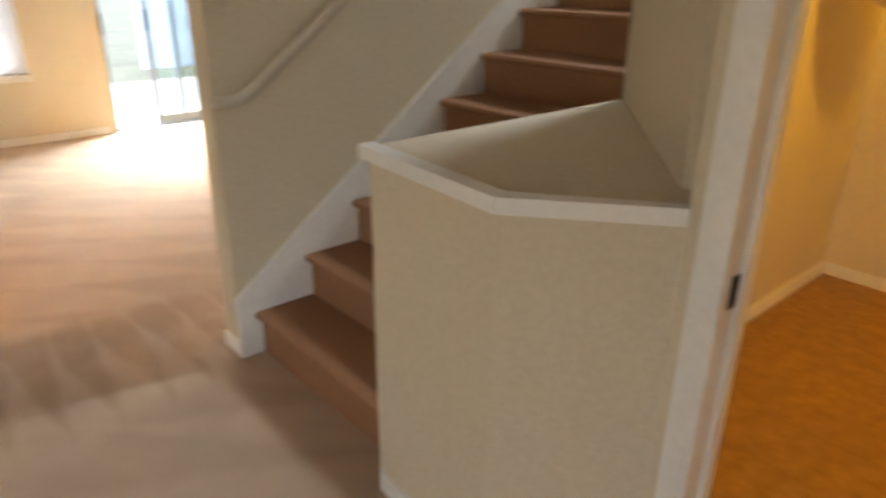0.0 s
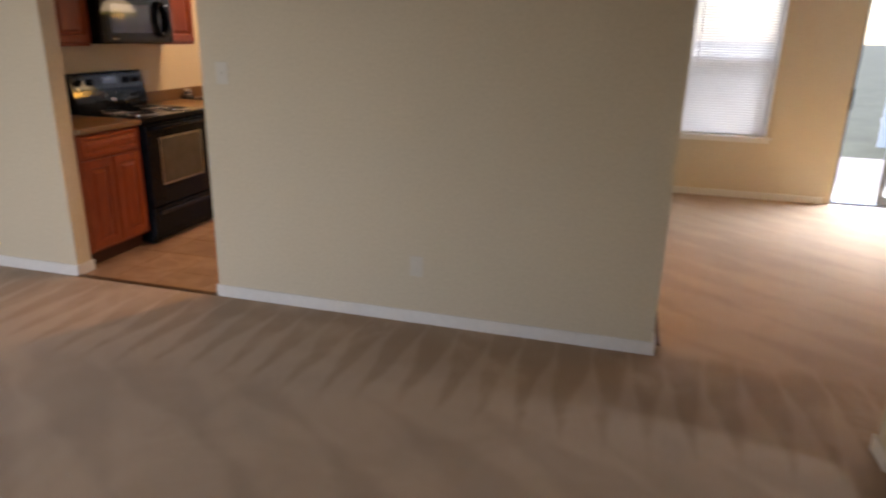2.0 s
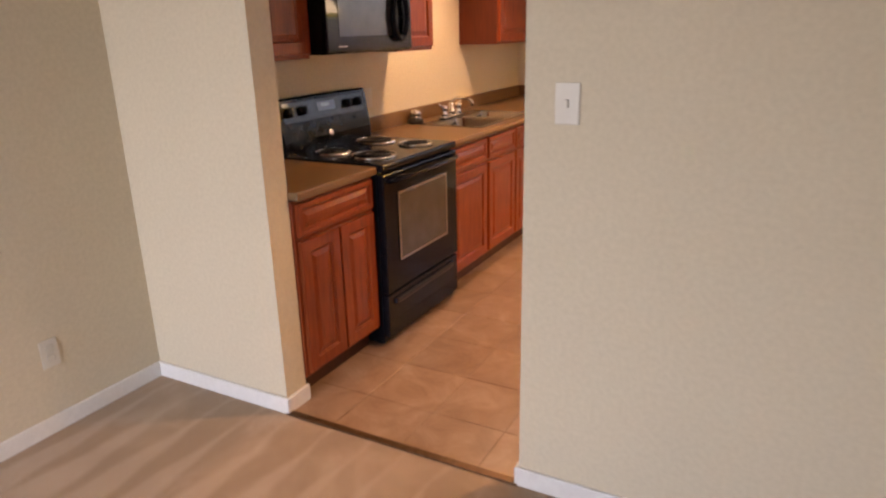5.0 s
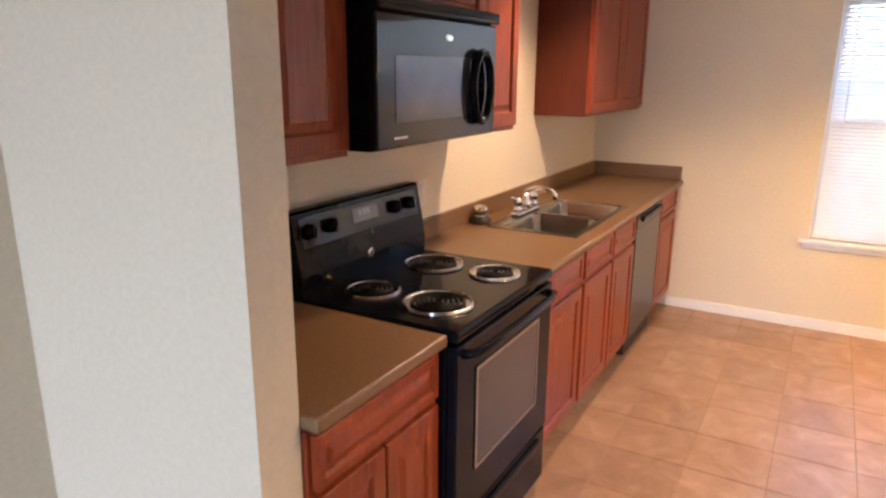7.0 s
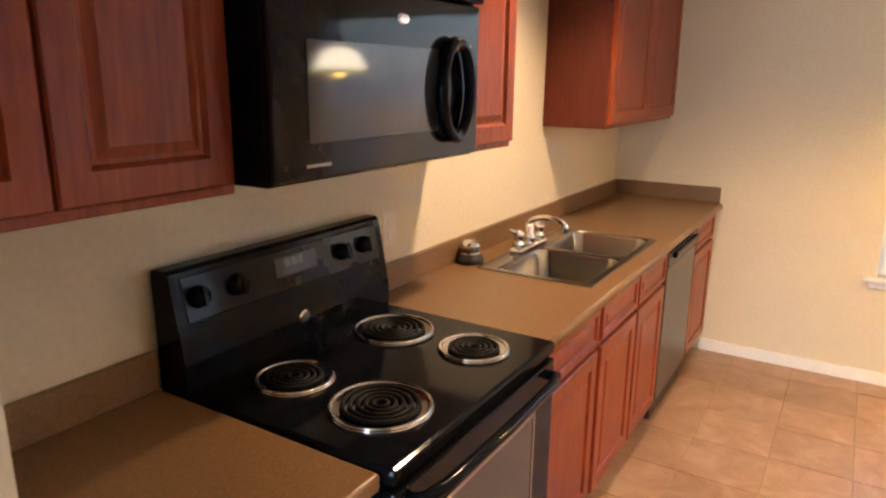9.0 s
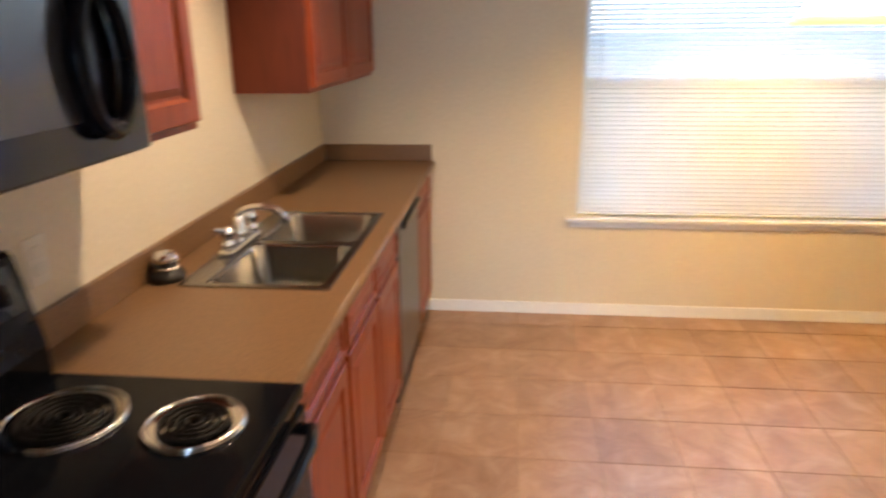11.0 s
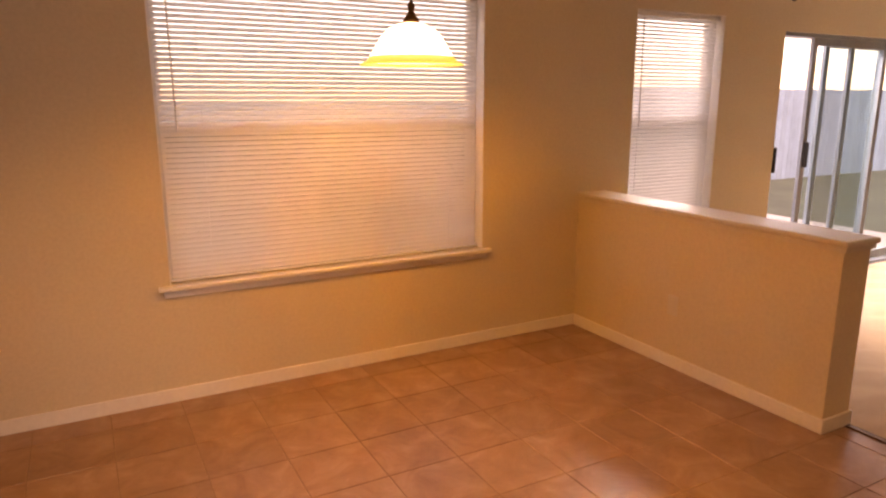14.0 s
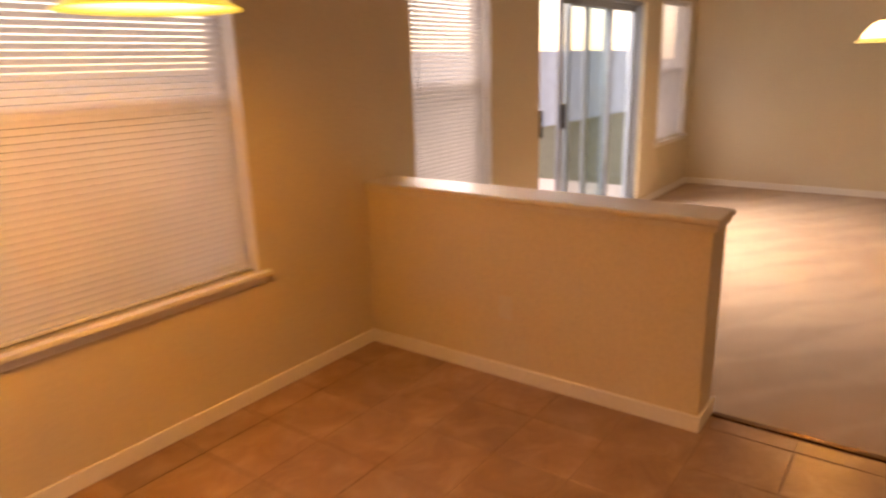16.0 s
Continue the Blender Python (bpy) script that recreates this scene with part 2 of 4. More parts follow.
# White vinyl door frames, with their backlit shade put into a grey-blue colour.
M_STILE = speckled("shaded_door_vinyl", (0.22, 0.27, 0.32), (0.27, 0.32, 0.37), 30, 0.45, bs=0.03)
M_GLASS = glass_material("window_glass", (0.96, 0.98, 0.98))
# Blue-green tint puts the cool cast of the daylight into the door panes.
M_DOORGLASS = glass_material("daylight_tint_glass", (0.80, 0.93, 0.94))
M_SCREEN = screen_material()
M_PLATE = speckled("ivory_plastic", (0.65, 0.60, 0.51), (0.69, 0.64, 0.55), 20, 0.4, bs=0.02)
M_SHADE = glow_material("lit_alabaster_glass", (1.0, 0.86, 0.58), 1.7)
M_AMBER = glow_material("amber_glass_rim", (0.92, 0.90, 0.14), 0.22)
M_LENS = glow_material("ceiling_light_glass", (1.0, 0.84, 0.6), 0.5)
M_GREEN = glow_material("green_display", (0.05, 0.8, 0.7), 0.004, (0.01, 0.02, 0.022))
M_GRASS = speckled("grass", (0.09, 0.11, 0.07), (0.15, 0.17, 0.115), 35, 0.95, bs=0.5, bdist=0.03, spread=0.3)
M_LEAF = speckled("leaf", (0.035, 0.07, 0.018), (0.07, 0.12, 0.035), 20, 0.6)
M_BARK = speckled("bark", (0.09, 0.06, 0.04), (0.16, 0.11, 0.075), 30, 0.9, bs=0.5)
M_CONC = speckled("concrete", (0.46, 0.44, 0.41), (0.56, 0.54, 0.5), 50, 0.9, bs=0.3)
# Cool daylight glare is put into the fence's pale blue base colour.
M_FENCE = wood("daylight_blue_fence", (0.50, 0.62, 0.71), (0.56, 0.68, 0.77), (0.61, 0.73, 0.82), 0.85)
M_LOGO = speckled("silver_badge", (0.72, 0.72, 0.74), (0.8, 0.8, 0.82), 20, 0.2, 0.9)

# ---- builders ----
def add_box(bm, x0, y0, z0, x1, y1, z1, bev=0.0):
    m = Matrix.Translation(((x0 + x1) / 2, (y0 + y1) / 2, (z0 + z1) / 2)) @ Matrix.Diagonal((x1 - x0, y1 - y0, z1 - z0, 1))
    vs = bmesh.ops.create_cube(bm, size=1, matrix=m)["verts"]
    if bev:
        es = list({e for v in vs for e in v.link_edges})
        bmesh.ops.bevel(bm, geom=es, offset=bev, segments=2, profile=0.5, affect="EDGES")
    return bm


def boxes(*rows, bev=0.0):
    bm = bmesh.new()
    for r in rows:
        add_box(bm, *r, bev=bev)
    return bm


def prism(bm, pts, z0, z1):
    """Upright prism on a plan outline."""
    lo, hi = [bm.verts.new((x, y, z0)) for x, y in pts], [bm.verts.new((x, y, z1)) for x, y in pts]
    bm.faces.new(lo[::-1]), bm.faces.new(hi)
    for i in range(len(pts)):
        j = (i + 1) % len(pts)
        bm.faces.new((lo[i], lo[j], hi[j], hi[i]))
    return bm


def slab_xz(bm, pts, y0, y1):
    """Prism along y on an outline in x and z."""
    a, b = [bm.verts.new((x, y0, z)) for x, z in pts], [bm.verts.new((x, y1, z)) for x, z in pts]
    bm.faces.new(a), bm.faces.new(b[::-1])
    for i in range(len(pts)):
        j = (i + 1) % len(pts)
        bm.faces.new((a[i], b[i], b[j], a[j]))
    bmesh.ops.recalc_face_normals(bm, faces=bm.faces)
    return bm


def tube(bm, pts, r, seg=10):
    """Round bar along a line of points."""
    rings = []
    pts = [Vector(p) for p in pts]
    for i, p in enumerate(pts):
        d = (pts[min(i + 1, len(pts) - 1)] - pts[max(i - 1, 0)]).normalized()
        u = d.orthogonal().normalized() if not rings else (rings[-1][1] - d * rings[-1][1].dot(d)).normalized()
        w = d.cross(u)
        rings.append(([bm.verts.new(p + r * (u * math.cos(a) + w * math.sin(a))) for a in [2 * math.pi * k / seg for k in range(seg)]], u))
    for (a, _), (b, _) in zip(rings, rings[1:]):
        for k in range(seg):
            bm.faces.new((a[k], a[(k + 1) % seg], b[(k + 1) % seg], b[k]))
    bm.faces.new(rings[0][0][::-1]), bm.faces.new(rings[-1][0])
    return bm


def lathe(bm, prof, cx, cy, seg=32, axis="z", closed=False):
    """Turned shape from (radius, height) pairs round an upright axis, or round the x axis."""
    rings = []
    for r, h in prof:
        ring = []
        for k in range(seg):
            a = 2 * math.pi * k / seg
            c, s = r * math.cos(a), r * math.sin(a)
            ring.append(bm.verts.new((cx + c, cy + s, h) if axis == "z" else (h, cx + c, cy + s)))
        rings.append(ring)
    pairs = list(zip(rings, rings[1:])) + ([(rings[-1], rings[0])] if closed else [])
    for a, b in pairs:
        for k in range(seg):
            bm.faces.new((a[k], a[(k + 1) % seg], b[(k + 1) % seg], b[k]))
    if not closed:
        for ring, flip in ((rings[0], True), (rings[-1], False)):
            if (ring[0].co - ring[seg // 2].co).length > 1e-4:
                bm.faces.new(ring[::-1] if flip else ring)
    bmesh.ops.remove_doubles(bm, verts=bm.verts, dist=1e-5)
    bmesh.ops.recalc_face_normals(bm, faces=bm.faces)
    return bm


def framed_slab(x0, x1, y0, y1, hole, z0, z1):
    """Slab with a rectangular cut-out, as one shell."""
    bm = bmesh.new()
    outer, inner = ((x0, y0), (x1, y0), (x1, y1), (x0, y1)), ((hole[0], hole[2]), (hole[1], hole[2]), (hole[1], hole[3]), (hole[0], hole[3]))
    ot, it, ob, ib = ([bm.verts.new((*p, z)) for p in ring] for ring, z in ((outer, z1), (inner, z1), (outer, z0), (inner, z0)))
    for k in range(4):
        j = (k + 1) % 4
        bm.faces.new((ot[k], ot[j], it[j], it[k])), bm.faces.new((ob[j], ob[k], ib[k], ib[j]))
        bm.faces.new((ob[k], ob[j], ot[j], ot[k])), bm.faces.new((it[k], it[j], ib[j], ib[k]))
    bmesh.ops.recalc_face_normals(bm, faces=bm.faces)
    return bm


def mesh_of(name, bm, material, smooth=False):
    me = bpy.data.meshes.new(name)
    bm.to_mesh(me)
    bm.free()
    me.materials.append(material)
    if smooth:
        for p in me.polygons:
            p.use_smooth = True
    return me


def part(name, bm, material, parent, label="", smooth=False):
    ob = new(name, mesh_of(name, bm, material, smooth))
    ob.parent = parent
    if parent.type == "EMPTY":
        ob.matrix_parent_inverse = Matrix.Translation(-parent.location)
    if label:
        ob["label"] = label
    return ob


def thing(name, at, label, category, group="", kind=""):
    ob = new(name)
    ob.location, ob.empty_display_size = at, 0.1
    return tagged(ob, label, category, group, kind)


def solid(name, bm, material, label, category, kind="", group="", smooth=False):
    return tagged(new(name, mesh_of(name, bm, material, smooth)), label, category, group, kind)


def structure(name, bm, material, label, category):
    return solid(name, bm, material, label, category, "structure")


# ---- plan ----
YN = 3.965         # inner face of the outer wall with the windows
TH = 0.12          # inner wall thickness
H = 2.44
XW, XE, YS = -0.17, 9.60, -5.0
WINDOWS = ((1.45, 3.225, 0.60, 2.08), (4.37, 5.195, 0.62, 2.05), (8.45, 9.40, 0.61, 2.05))
SL0, SL1, SLH = 5.86, 7.98, 1.98


def wall_with_openings(x0, x1, y0, y1, openings):
    bm, x = bmesh.new(), x0
    for a, b, lo, hi in sorted(openings):
        add_box(bm, x, y0, 0, a, y1, H)
        if lo > 0:
            add_box(bm, a, y0, 0, b, y1, lo)
        add_box(bm, a, y0, hi, b, y1, H)
        x = b
    return add_box(bm, x, y0, 0, x1, y1, H)


structure("wall_north", wall_with_openings(XW - 0.2, XE + 0.15, YN, YN + 0.17, [*WINDOWS, (SL0, SL1, 0, SLH)]), M_WALL, "beige painted outer wall with blinds-covered windows", "wall")
structure("wall_west", boxes((-0.32, TH, 0, 0, YN, H), (-0.32, YS, 0, XW, TH, H)), M_WALL, "beige painted wall behind the kitchen counter", "wall")
structure("wall_east", boxes((XE, YS, 0, XE + 0.15, YN, H)), M_WALL, "plain beige far wall of the family room", "wall")
structure("wall_south", wall_with_openings(XW - 0.2, XE + 0.15, YS - 0.17, YS, [(0.0, 1.9, 0.3, 2.1)]), M_WALL, "beige painted wall with a wide window", "wall")
X0, X1, X2 = 0.59, 1.615, 4.105
structure("wall_partition", boxes((XW, 0, 0, X0, TH, H), (X1, 0, 0, X2, TH, H), (X0, 0, 2.12, X1, TH, H)), M_WALL, "smooth beige partition with an open doorway", "wall")
HX0, HX1, HY = 3.955, 4.150, 2.218
structure("half_wall", boxes((HX0, HY, 0, HX1, YN, 0.866)), M_WALL, "low beige half wall between dinette and family room", "wall")
hwc = structure("half_wall_cap", boxes((HX0 - 0.026, HY - 0.028, 0.866, HX1 + 0.022, YN, 0.894), bev=0.009), M_RAIL, "cream painted wooden cap on the half wall", "trim")
part("moulding", boxes((HX0 - 0.014, HY - 0.015, 0.842, HX0, YN, 0.866), (HX0, HY - 0.015, 0.842, HX1 + 0.013, HY, 0.866), (HX1, HY, 0.842, HX1 + 0.013, YN, 0.866)), M_RAIL, hwc)
WELL = (6.05, 9.3, -1.75, -0.72)
structure("ceiling", boxes((XW, YS, H, WELL[0], YN, H + 0.28), (WELL[1], YS, H, XE, YN, H + 0.28), (WELL[0], YS, H, WELL[1], WELL[2], H + 0.28), (WELL[0], WELL[3], H, WELL[1], YN, H + 0.28)), M_CEIL, "white textured ceiling", "ceiling")
# The unseen opening on the east side is added for the stair fill lamp.
structure("stairwell_wall", boxes((WELL[0] - 0.1, WELL[2] - 0.1, H + 0.28, WELL[0], WELL[3] + 0.1, 4.9), (WELL[1], WELL[2] - 0.1, H + 0.28, WELL[1] + 0.1, WELL[3] + 0.1, 3.4), (WELL[1], WELL[2] - 0.1, 4.5, WELL[1] + 0.1, WELL[3] + 0.1, 4.9), (WELL[1], WELL[2] - 0.1, 3.4, WELL[1] + 0.1, -1.62, 4.5), (WELL[1], -0.85, 3.4, WELL[1] + 0.1, WELL[3] + 0.1, 4.5), (WELL[0], WELL[2] - 0.1, H + 0.28, WELL[1], WELL[2], 4.9), (WELL[0], WELL[3], H + 0.28, WELL[1], WELL[3] + 0.1, 4.9)), M_WALL, "beige upper walls round the stairwell", "wall")
structure("stairwell_ceiling", boxes((WELL[0] - 0.1, WELL[2] - 0.1, 4.9, WELL[1] + 0.1, WELL[3] + 0.1, 5.0)), M_CEIL, "white ceiling above the stairs", "ceiling")

structure("floor_carpet", boxes((XW, YS, -0.12, XE, 0.0, 0.0), (4.135, 0.0, -0.12, XE, YN, 0.0)), M_CARPET, "tan cut-pile carpet with vacuum strokes", "floor")
floor_tiles = structure("floor_tiles", boxes((0.0, 0.0, -0.12, 4.135, YN, -0.0022)), M_GROUT, "beige ceramic tile floor with brown grout", "floor")
structure("threshold", boxes((4.118, TH, -0.004, 4.152, HY - 0.013, 0.008), (X0, -0.016, -0.004, X1, 0.016, 0.008), bev=0.003), M_BRONZE, "thin dark strip between carpet and tile", "trim")

BH, BT = 0.072, 0.013


def baseboard(name, *rows):
    bm = bmesh.new()
    for x0, y0, x1, y1 in rows:
        add_box(bm, x0, y0, 0, x1, y1, BH, bev=0.004)
    structure(name, bm, M_TRIM, "white painted baseboard along the wall", "baseboard")


baseboard("baseboard_partition", (XW, -BT, X0 + BT, 0), (X1 - BT, -BT, X2 + BT, 0), (X0, 0, X0 + BT, TH + BT), (X1 - BT, 0, X1, TH + BT), (X2, 0, X2 + BT, TH + BT), (X1, TH, X2, TH + BT))
baseboard("baseboard_north", (0.60, YN - BT, HX0, YN), (HX1, YN - BT, SL0 - 0.06, YN), (SL1 + 0.06, YN - BT, XE, YN))
baseboard("baseboard_half_wall", (HX0 - BT, HY - BT, HX0, YN - BT), (HX0, HY - BT, HX1 + BT, HY), (HX1, HY, HX1 + BT, YN - BT))
baseboard("baseboard_living", (XW, YS, XW + BT, -BT), (XE - BT, -0.58, XE, YN - BT))


# ---- windows, blinds and sliding door ----
def build_window(n, x0, x1, z0, z1):
    w = thing("window_%d" % n, ((x0 + x1) / 2, YN, z0), "white vinyl single-hung window with insect screen below", "window", kind="structure")
    ya, yb, zm, f = YN + 0.095, YN + 0.15, 0.5 * (z0 + z1), 0.045
    part("window_frame", boxes((x0, ya, z0, x0 + f, yb, z1), (x1 - f, ya, z0, x1, yb, z1), (x0 + f, ya, z0, x1 - f, yb, z0 + f), (x0 + f, ya, z1 - f, x1 - f, yb, z1), (x0 + f, ya, zm - 0.022, x1 - f, yb, zm + 0.022), bev=0.004), M_VINYL, w)
    for lo, hi in ((z0 + f, zm - 0.022), (zm + 0.022, z1 - f)):
        p = part("pane", boxes((x0 + f, ya + 0.022, lo, x1 - f, ya + 0.028, hi)), M_GLASS, w)
        p.visible_shadow = False
    part("screen", boxes((x0 + f, yb - 0.006, z0 + f, x1 - f, yb - 0.004, zm - 0.022)), M_SCREEN, w, "fine brown insect screen")
    # Thin white lining on both sides and the top of the opening.
    liner = boxes((x0, YN - 0.002, z0, x0 + 0.006, YN + 0.093, z1), (x1 - 0.006, YN - 0.002, z0, x1, YN + 0.093, z1), (x0 + 0.006, YN - 0.002, z1 - 0.006, x1 - 0.006, YN + 0.093, z1), bev=0.001)
    part("jamb_liner", liner, M_TRIM, w, "thin white lining round the opening")
    sill = boxes((x0 - 0.055, YN - 0.04, z0 - 0.022, x1 + 0.045, YN, z0), (x0, YN, z0 - 0.022, x1, YN + 0.09, z0), bev=0.005)
    part("window_sill", sill, M_TRIM, w, "cream painted sill")
    part("apron", boxes((x0 - 0.03, YN - 0.014, z0 - 0.06, x1 + 0.03, YN, z0 - 0.022), bev=0.004), M_TRIM, w)


def build_blind(x0, x1, z0, z1, label):
    b = thing("mini_blind", ((x0 + x1) / 2, YN + 0.05, z1), label, "blind", "window blinds")
    y = YN + 0.052
    part("headrail", boxes((x0 + 0.012, y - 0.02, z1 - 0.034, x1 - 0.012, y + 0.02, z1 - 0.008), bev=0.003), M_VINYL, b)
    part("bottom_rail", boxes((x0 + 0.012, y - 0.014, z0 + 0.004, x1 - 0.012, y + 0.014, z0 + 0.018), bev=0.003), M_VINYL, b)
    bm, k = bmesh.new(), 5
    tilt, half = radians(54), 0.0132
    rows = []
    for i in range(k):
        u = -1 + 2 * i / (k - 1)
        d, c = u * half, 0.0022 * (1 - u * u)
        yy, zz = d * math.cos(tilt) - c * math.sin(tilt), d * math.sin(tilt) + c * math.cos(tilt)
        rows.append([bm.verts.new((s, yy, zz)) for s in (x0 + 0.022, x1 - 0.028)])
    for p, q in zip(rows, rows[1:]):
        bm.faces.new((p[0], p[1], q[1], q[0]))
    me = mesh_of("slat", bm, M_SLAT, True)
    z = z0 + 0.032
    while z < z1 - 0.04:
        s = new("slat", me)
        s.parent, s.matrix_parent_inverse = b, Matrix.Translation(-b.location)
        s.matrix_basis = Matrix.Translation((0, y, z))
        z += 0.0245
    for fx in (0.12, 0.88):
        x = x0 + fx * (x1 - x0)
        part("ladder_cord", boxes((x - 0.001, y - 0.0135, z0 + 0.015, x + 0.001, y - 0.0125, z1 - 0.03)), M_VINYL, b)
    part("tilt_wand", tube(bmesh.new(), [(x0 + 0.09, y - 0.026, z1 - 0.03), (x0 + 0.095, y - 0.028, z1 - 0.75)], 0.004, 6), M_VINYL, b)


for i, (a, b, c, d) in enumerate(WINDOWS):
    build_window(i + 1, a, b, c, d)
    build_blind(a, b, c, d, ("wide white mini blind over the dinette window", "narrow white mini blind beside the sliding door", "narrow white mini blind in the family room corner")[i])


def sliding_panel(name, x0, x1, y, parent, glass=True):
    s = 0.055
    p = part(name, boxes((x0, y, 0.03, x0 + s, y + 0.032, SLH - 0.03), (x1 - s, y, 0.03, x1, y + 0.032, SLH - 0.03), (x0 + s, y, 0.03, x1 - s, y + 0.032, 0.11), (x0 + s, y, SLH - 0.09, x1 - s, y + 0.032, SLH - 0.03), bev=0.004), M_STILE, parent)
    g = part("pane", boxes((x0 + s, y + 0.013, 0.11, x1 - s, y + 0.018, SLH - 0.09)), M_DOORGLASS if glass else M_SCREEN, p)
    g.visible_shadow = not glass
    return p


slider = thing("door_1", ((SL0 + SL1) / 2, YN, 0), "white vinyl sliding glass patio door standing partly open", "sliding door", kind="structure")
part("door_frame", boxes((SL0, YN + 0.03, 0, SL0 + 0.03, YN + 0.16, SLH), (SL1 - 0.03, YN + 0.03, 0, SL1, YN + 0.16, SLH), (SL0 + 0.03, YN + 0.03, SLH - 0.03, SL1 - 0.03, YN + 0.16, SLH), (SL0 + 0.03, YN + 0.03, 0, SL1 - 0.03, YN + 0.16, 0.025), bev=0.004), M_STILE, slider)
inner = sliding_panel("sliding_panel", 6.28, 7.30, YN + 0.045, slider)
part("door_handle", boxes((6.295, YN + 0.012, 0.94, 6.32, YN + 0.045, 1.14), bev=0.006), M_DARK, inner, "black pull handle")
sliding_panel("fixed_panel", 6.84, SL1 - 0.03, YN + 0.085, slider)
sliding_panel("screen_panel", 6.56, 7.38, YN + 0.122, slider, False)
part("latch", boxes((SL0 + 0.002, YN - 0.018, 0.92, SL0 + 0.022, YN + 0.03, 1.12), bev=0.005), M_DARK, slider, "black latch plate on the jamb")
solid("curtain_hook", lathe(bmesh.new(), [(0.012, 2.19), (0.018, 2.2), (0.012, 2.21)], 5.9, YN - 0.012, 10), M_DARK, "small dark hook above the sliding door", "hook")

# ---- stairs ----
NX, RUN, RISE, SY0, SY1 = 5.022, 0.252, 0.192, -1.72, -0.742


def build_stairs():
    st = thing("staircase", (NX, -1.23, 0), "brown carpeted staircase climbing beside a knee wall", "stairs", kind="structure")
    bm = bmesh.new()
    pts = [(0, 0), (0.016, 0), (0.016, RISE - 0.035), (-0.006, RISE - 0.032), (-0.014, RISE - 0.018), (-0.010, RISE - 0.005), (0.004, RISE), (RUN + 0.016, RISE), (RUN + 0.016, 0)]
    slab_xz(bm, [(x, z) for x, z in pts[1:]], SY0, SY1)
    me = mesh_of("step", bm, M_STAIR)
    for k in range(14):
        s = new("step", me)
        s.parent, s.matrix_parent_inverse = st, Matrix.Translation(-st.location)
        s.matrix_basis = Matrix.Translation((NX + k * RUN, 0, k * RISE))
    part("under_stair", slab_xz(bmesh.new(), [(NX + 0.3, 0.0), (NX + 14 * RUN, 13 * RISE - 0.02), (NX + 14 * RUN, 13 * RISE - 0.2), (NX + 0.6, 0.0)], SY0, SY1), M_WALL, st)


build_stairs()
SL = RISE / RUN
KX = 4.945
zk = lambda x: 1.385 + SL * (x - 5.03)
xt = 5.03 + (H - 1.385) / SL
kw = structure("knee_wall", slab_xz(bmesh.new(), [(KX, 0), (KX, H), (5.03, H), (5.03, zk(5.03)), (xt, H), (XE, H), (XE, 0)], -0.72, -0.60), M_WALL, "beige knee wall with an open slope beside the stairs", "wall")
part("cap", slab_xz(bmesh.new(), [(5.03, zk(5.03)), (5.03, zk(5.03) + 0.022), (xt - 0.03, H), (xt, H)], -0.735, -0.585), M_RAIL, kw)
zs = lambda x: 0.285 + 0.757 * (x - 4.967)
structure("stair_skirt", slab_xz(bmesh.new(), [(KX - 0.004, 0), (KX - 0.004, zs(KX)), (8.5, zs(8.5)), (8.5, zs(8.5) - 0.3), (5.03, 0)], -0.742, -0.72), M_TRIM, "white painted skirt board along the stairs", "trim")
baseboard("baseboard_knee_wall", (KX - BT, -0.742, KX, -0.587), (KX, -0.6, XE, -0.587))
zr = lambda x: 1.075 + SL * (x - 5.06)
rail = thing("handrail", (5.5, -0.765, 1.3), "cream painted handrail fixed to the stair wall", "handrail")
part("bar", tube(bmesh.new(), [(4.95, -0.725, zr(5.06) - 0.014), (4.965, -0.765, zr(5.06) - 0.012), (5.03, -0.768, zr(5.06) - 0.008), (5.08, -0.768, zr(5.08) + 0.004), *[(x, -0.768, zr(x)) for x in (5.4, 5.8, 6.2, 6.6, 7.0, 7.4, 7.8)]], 0.021, 12), M_RAIL, rail, smooth=True)
for x in (5.75, 6.7):
    part("bracket", tube(bmesh.new(), [(x, -0.72, zr(x) - 0.05), (x, -0.755, zr(x) - 0.045), (x, -0.768, zr(x) - 0.015)], 0.006, 8), M_RAIL, rail)

# low wall with ledge beside the stairs, diagonal wall and powder room
A, B, C, D, E_ = (4.935, -1.722), (4.895, -2.225), (5.125, -2.505), (5.225, -2.43), (6.02, -1.722)
lw = structure("ledge_wall", prism(bmesh.new(), [A, B, C, (5.245, -2.505), D, E_], 0, 1.095), M_WALL, "low beige wall with an angled ledge beside the stairs", "wall")


bm = bmesh.new()
prism(bm, [(4.908, -1.712), (4.868, -2.237), (5.100, -2.522), (5.125, -2.505), (4.915, -2.225), (4.955, -1.712)], 1.066, 1.102)
bmesh.ops.recalc_face_normals(bm, faces=bm.faces)
part("ledge_trim", bm, M_TRIM, lw, "white painted edge trim")
bm = bmesh.new()
prism(bm, [A, (4.935, -1.735), (4.925, -1.735), (4.882, -2.23), (5.113, -2.513), C, B], 0, BH)
bmesh.ops.recalc_face_normals(bm, faces=bm.faces)
part("baseboard", bm, M_TRIM, lw)
structure("wall_diagonal", prism(bmesh.new(), [D, (5.245, -2.505), (5.35, -2.47), (6.16, -1.822), (XE, -1.822), (XE, -1.722), (6.02, -1.722)], 1.095, H), M_WALL, "beige wall standing behind the ledge", "wall")
structure("wall_under_stairs", boxes((6.12, -1.95, 0, 7.74, -1.822, H), (7.74, -5.0, 0, 7.86, -1.822, H)), M_WALL, "beige wall of the powder room", "wall")
JY = -2.60
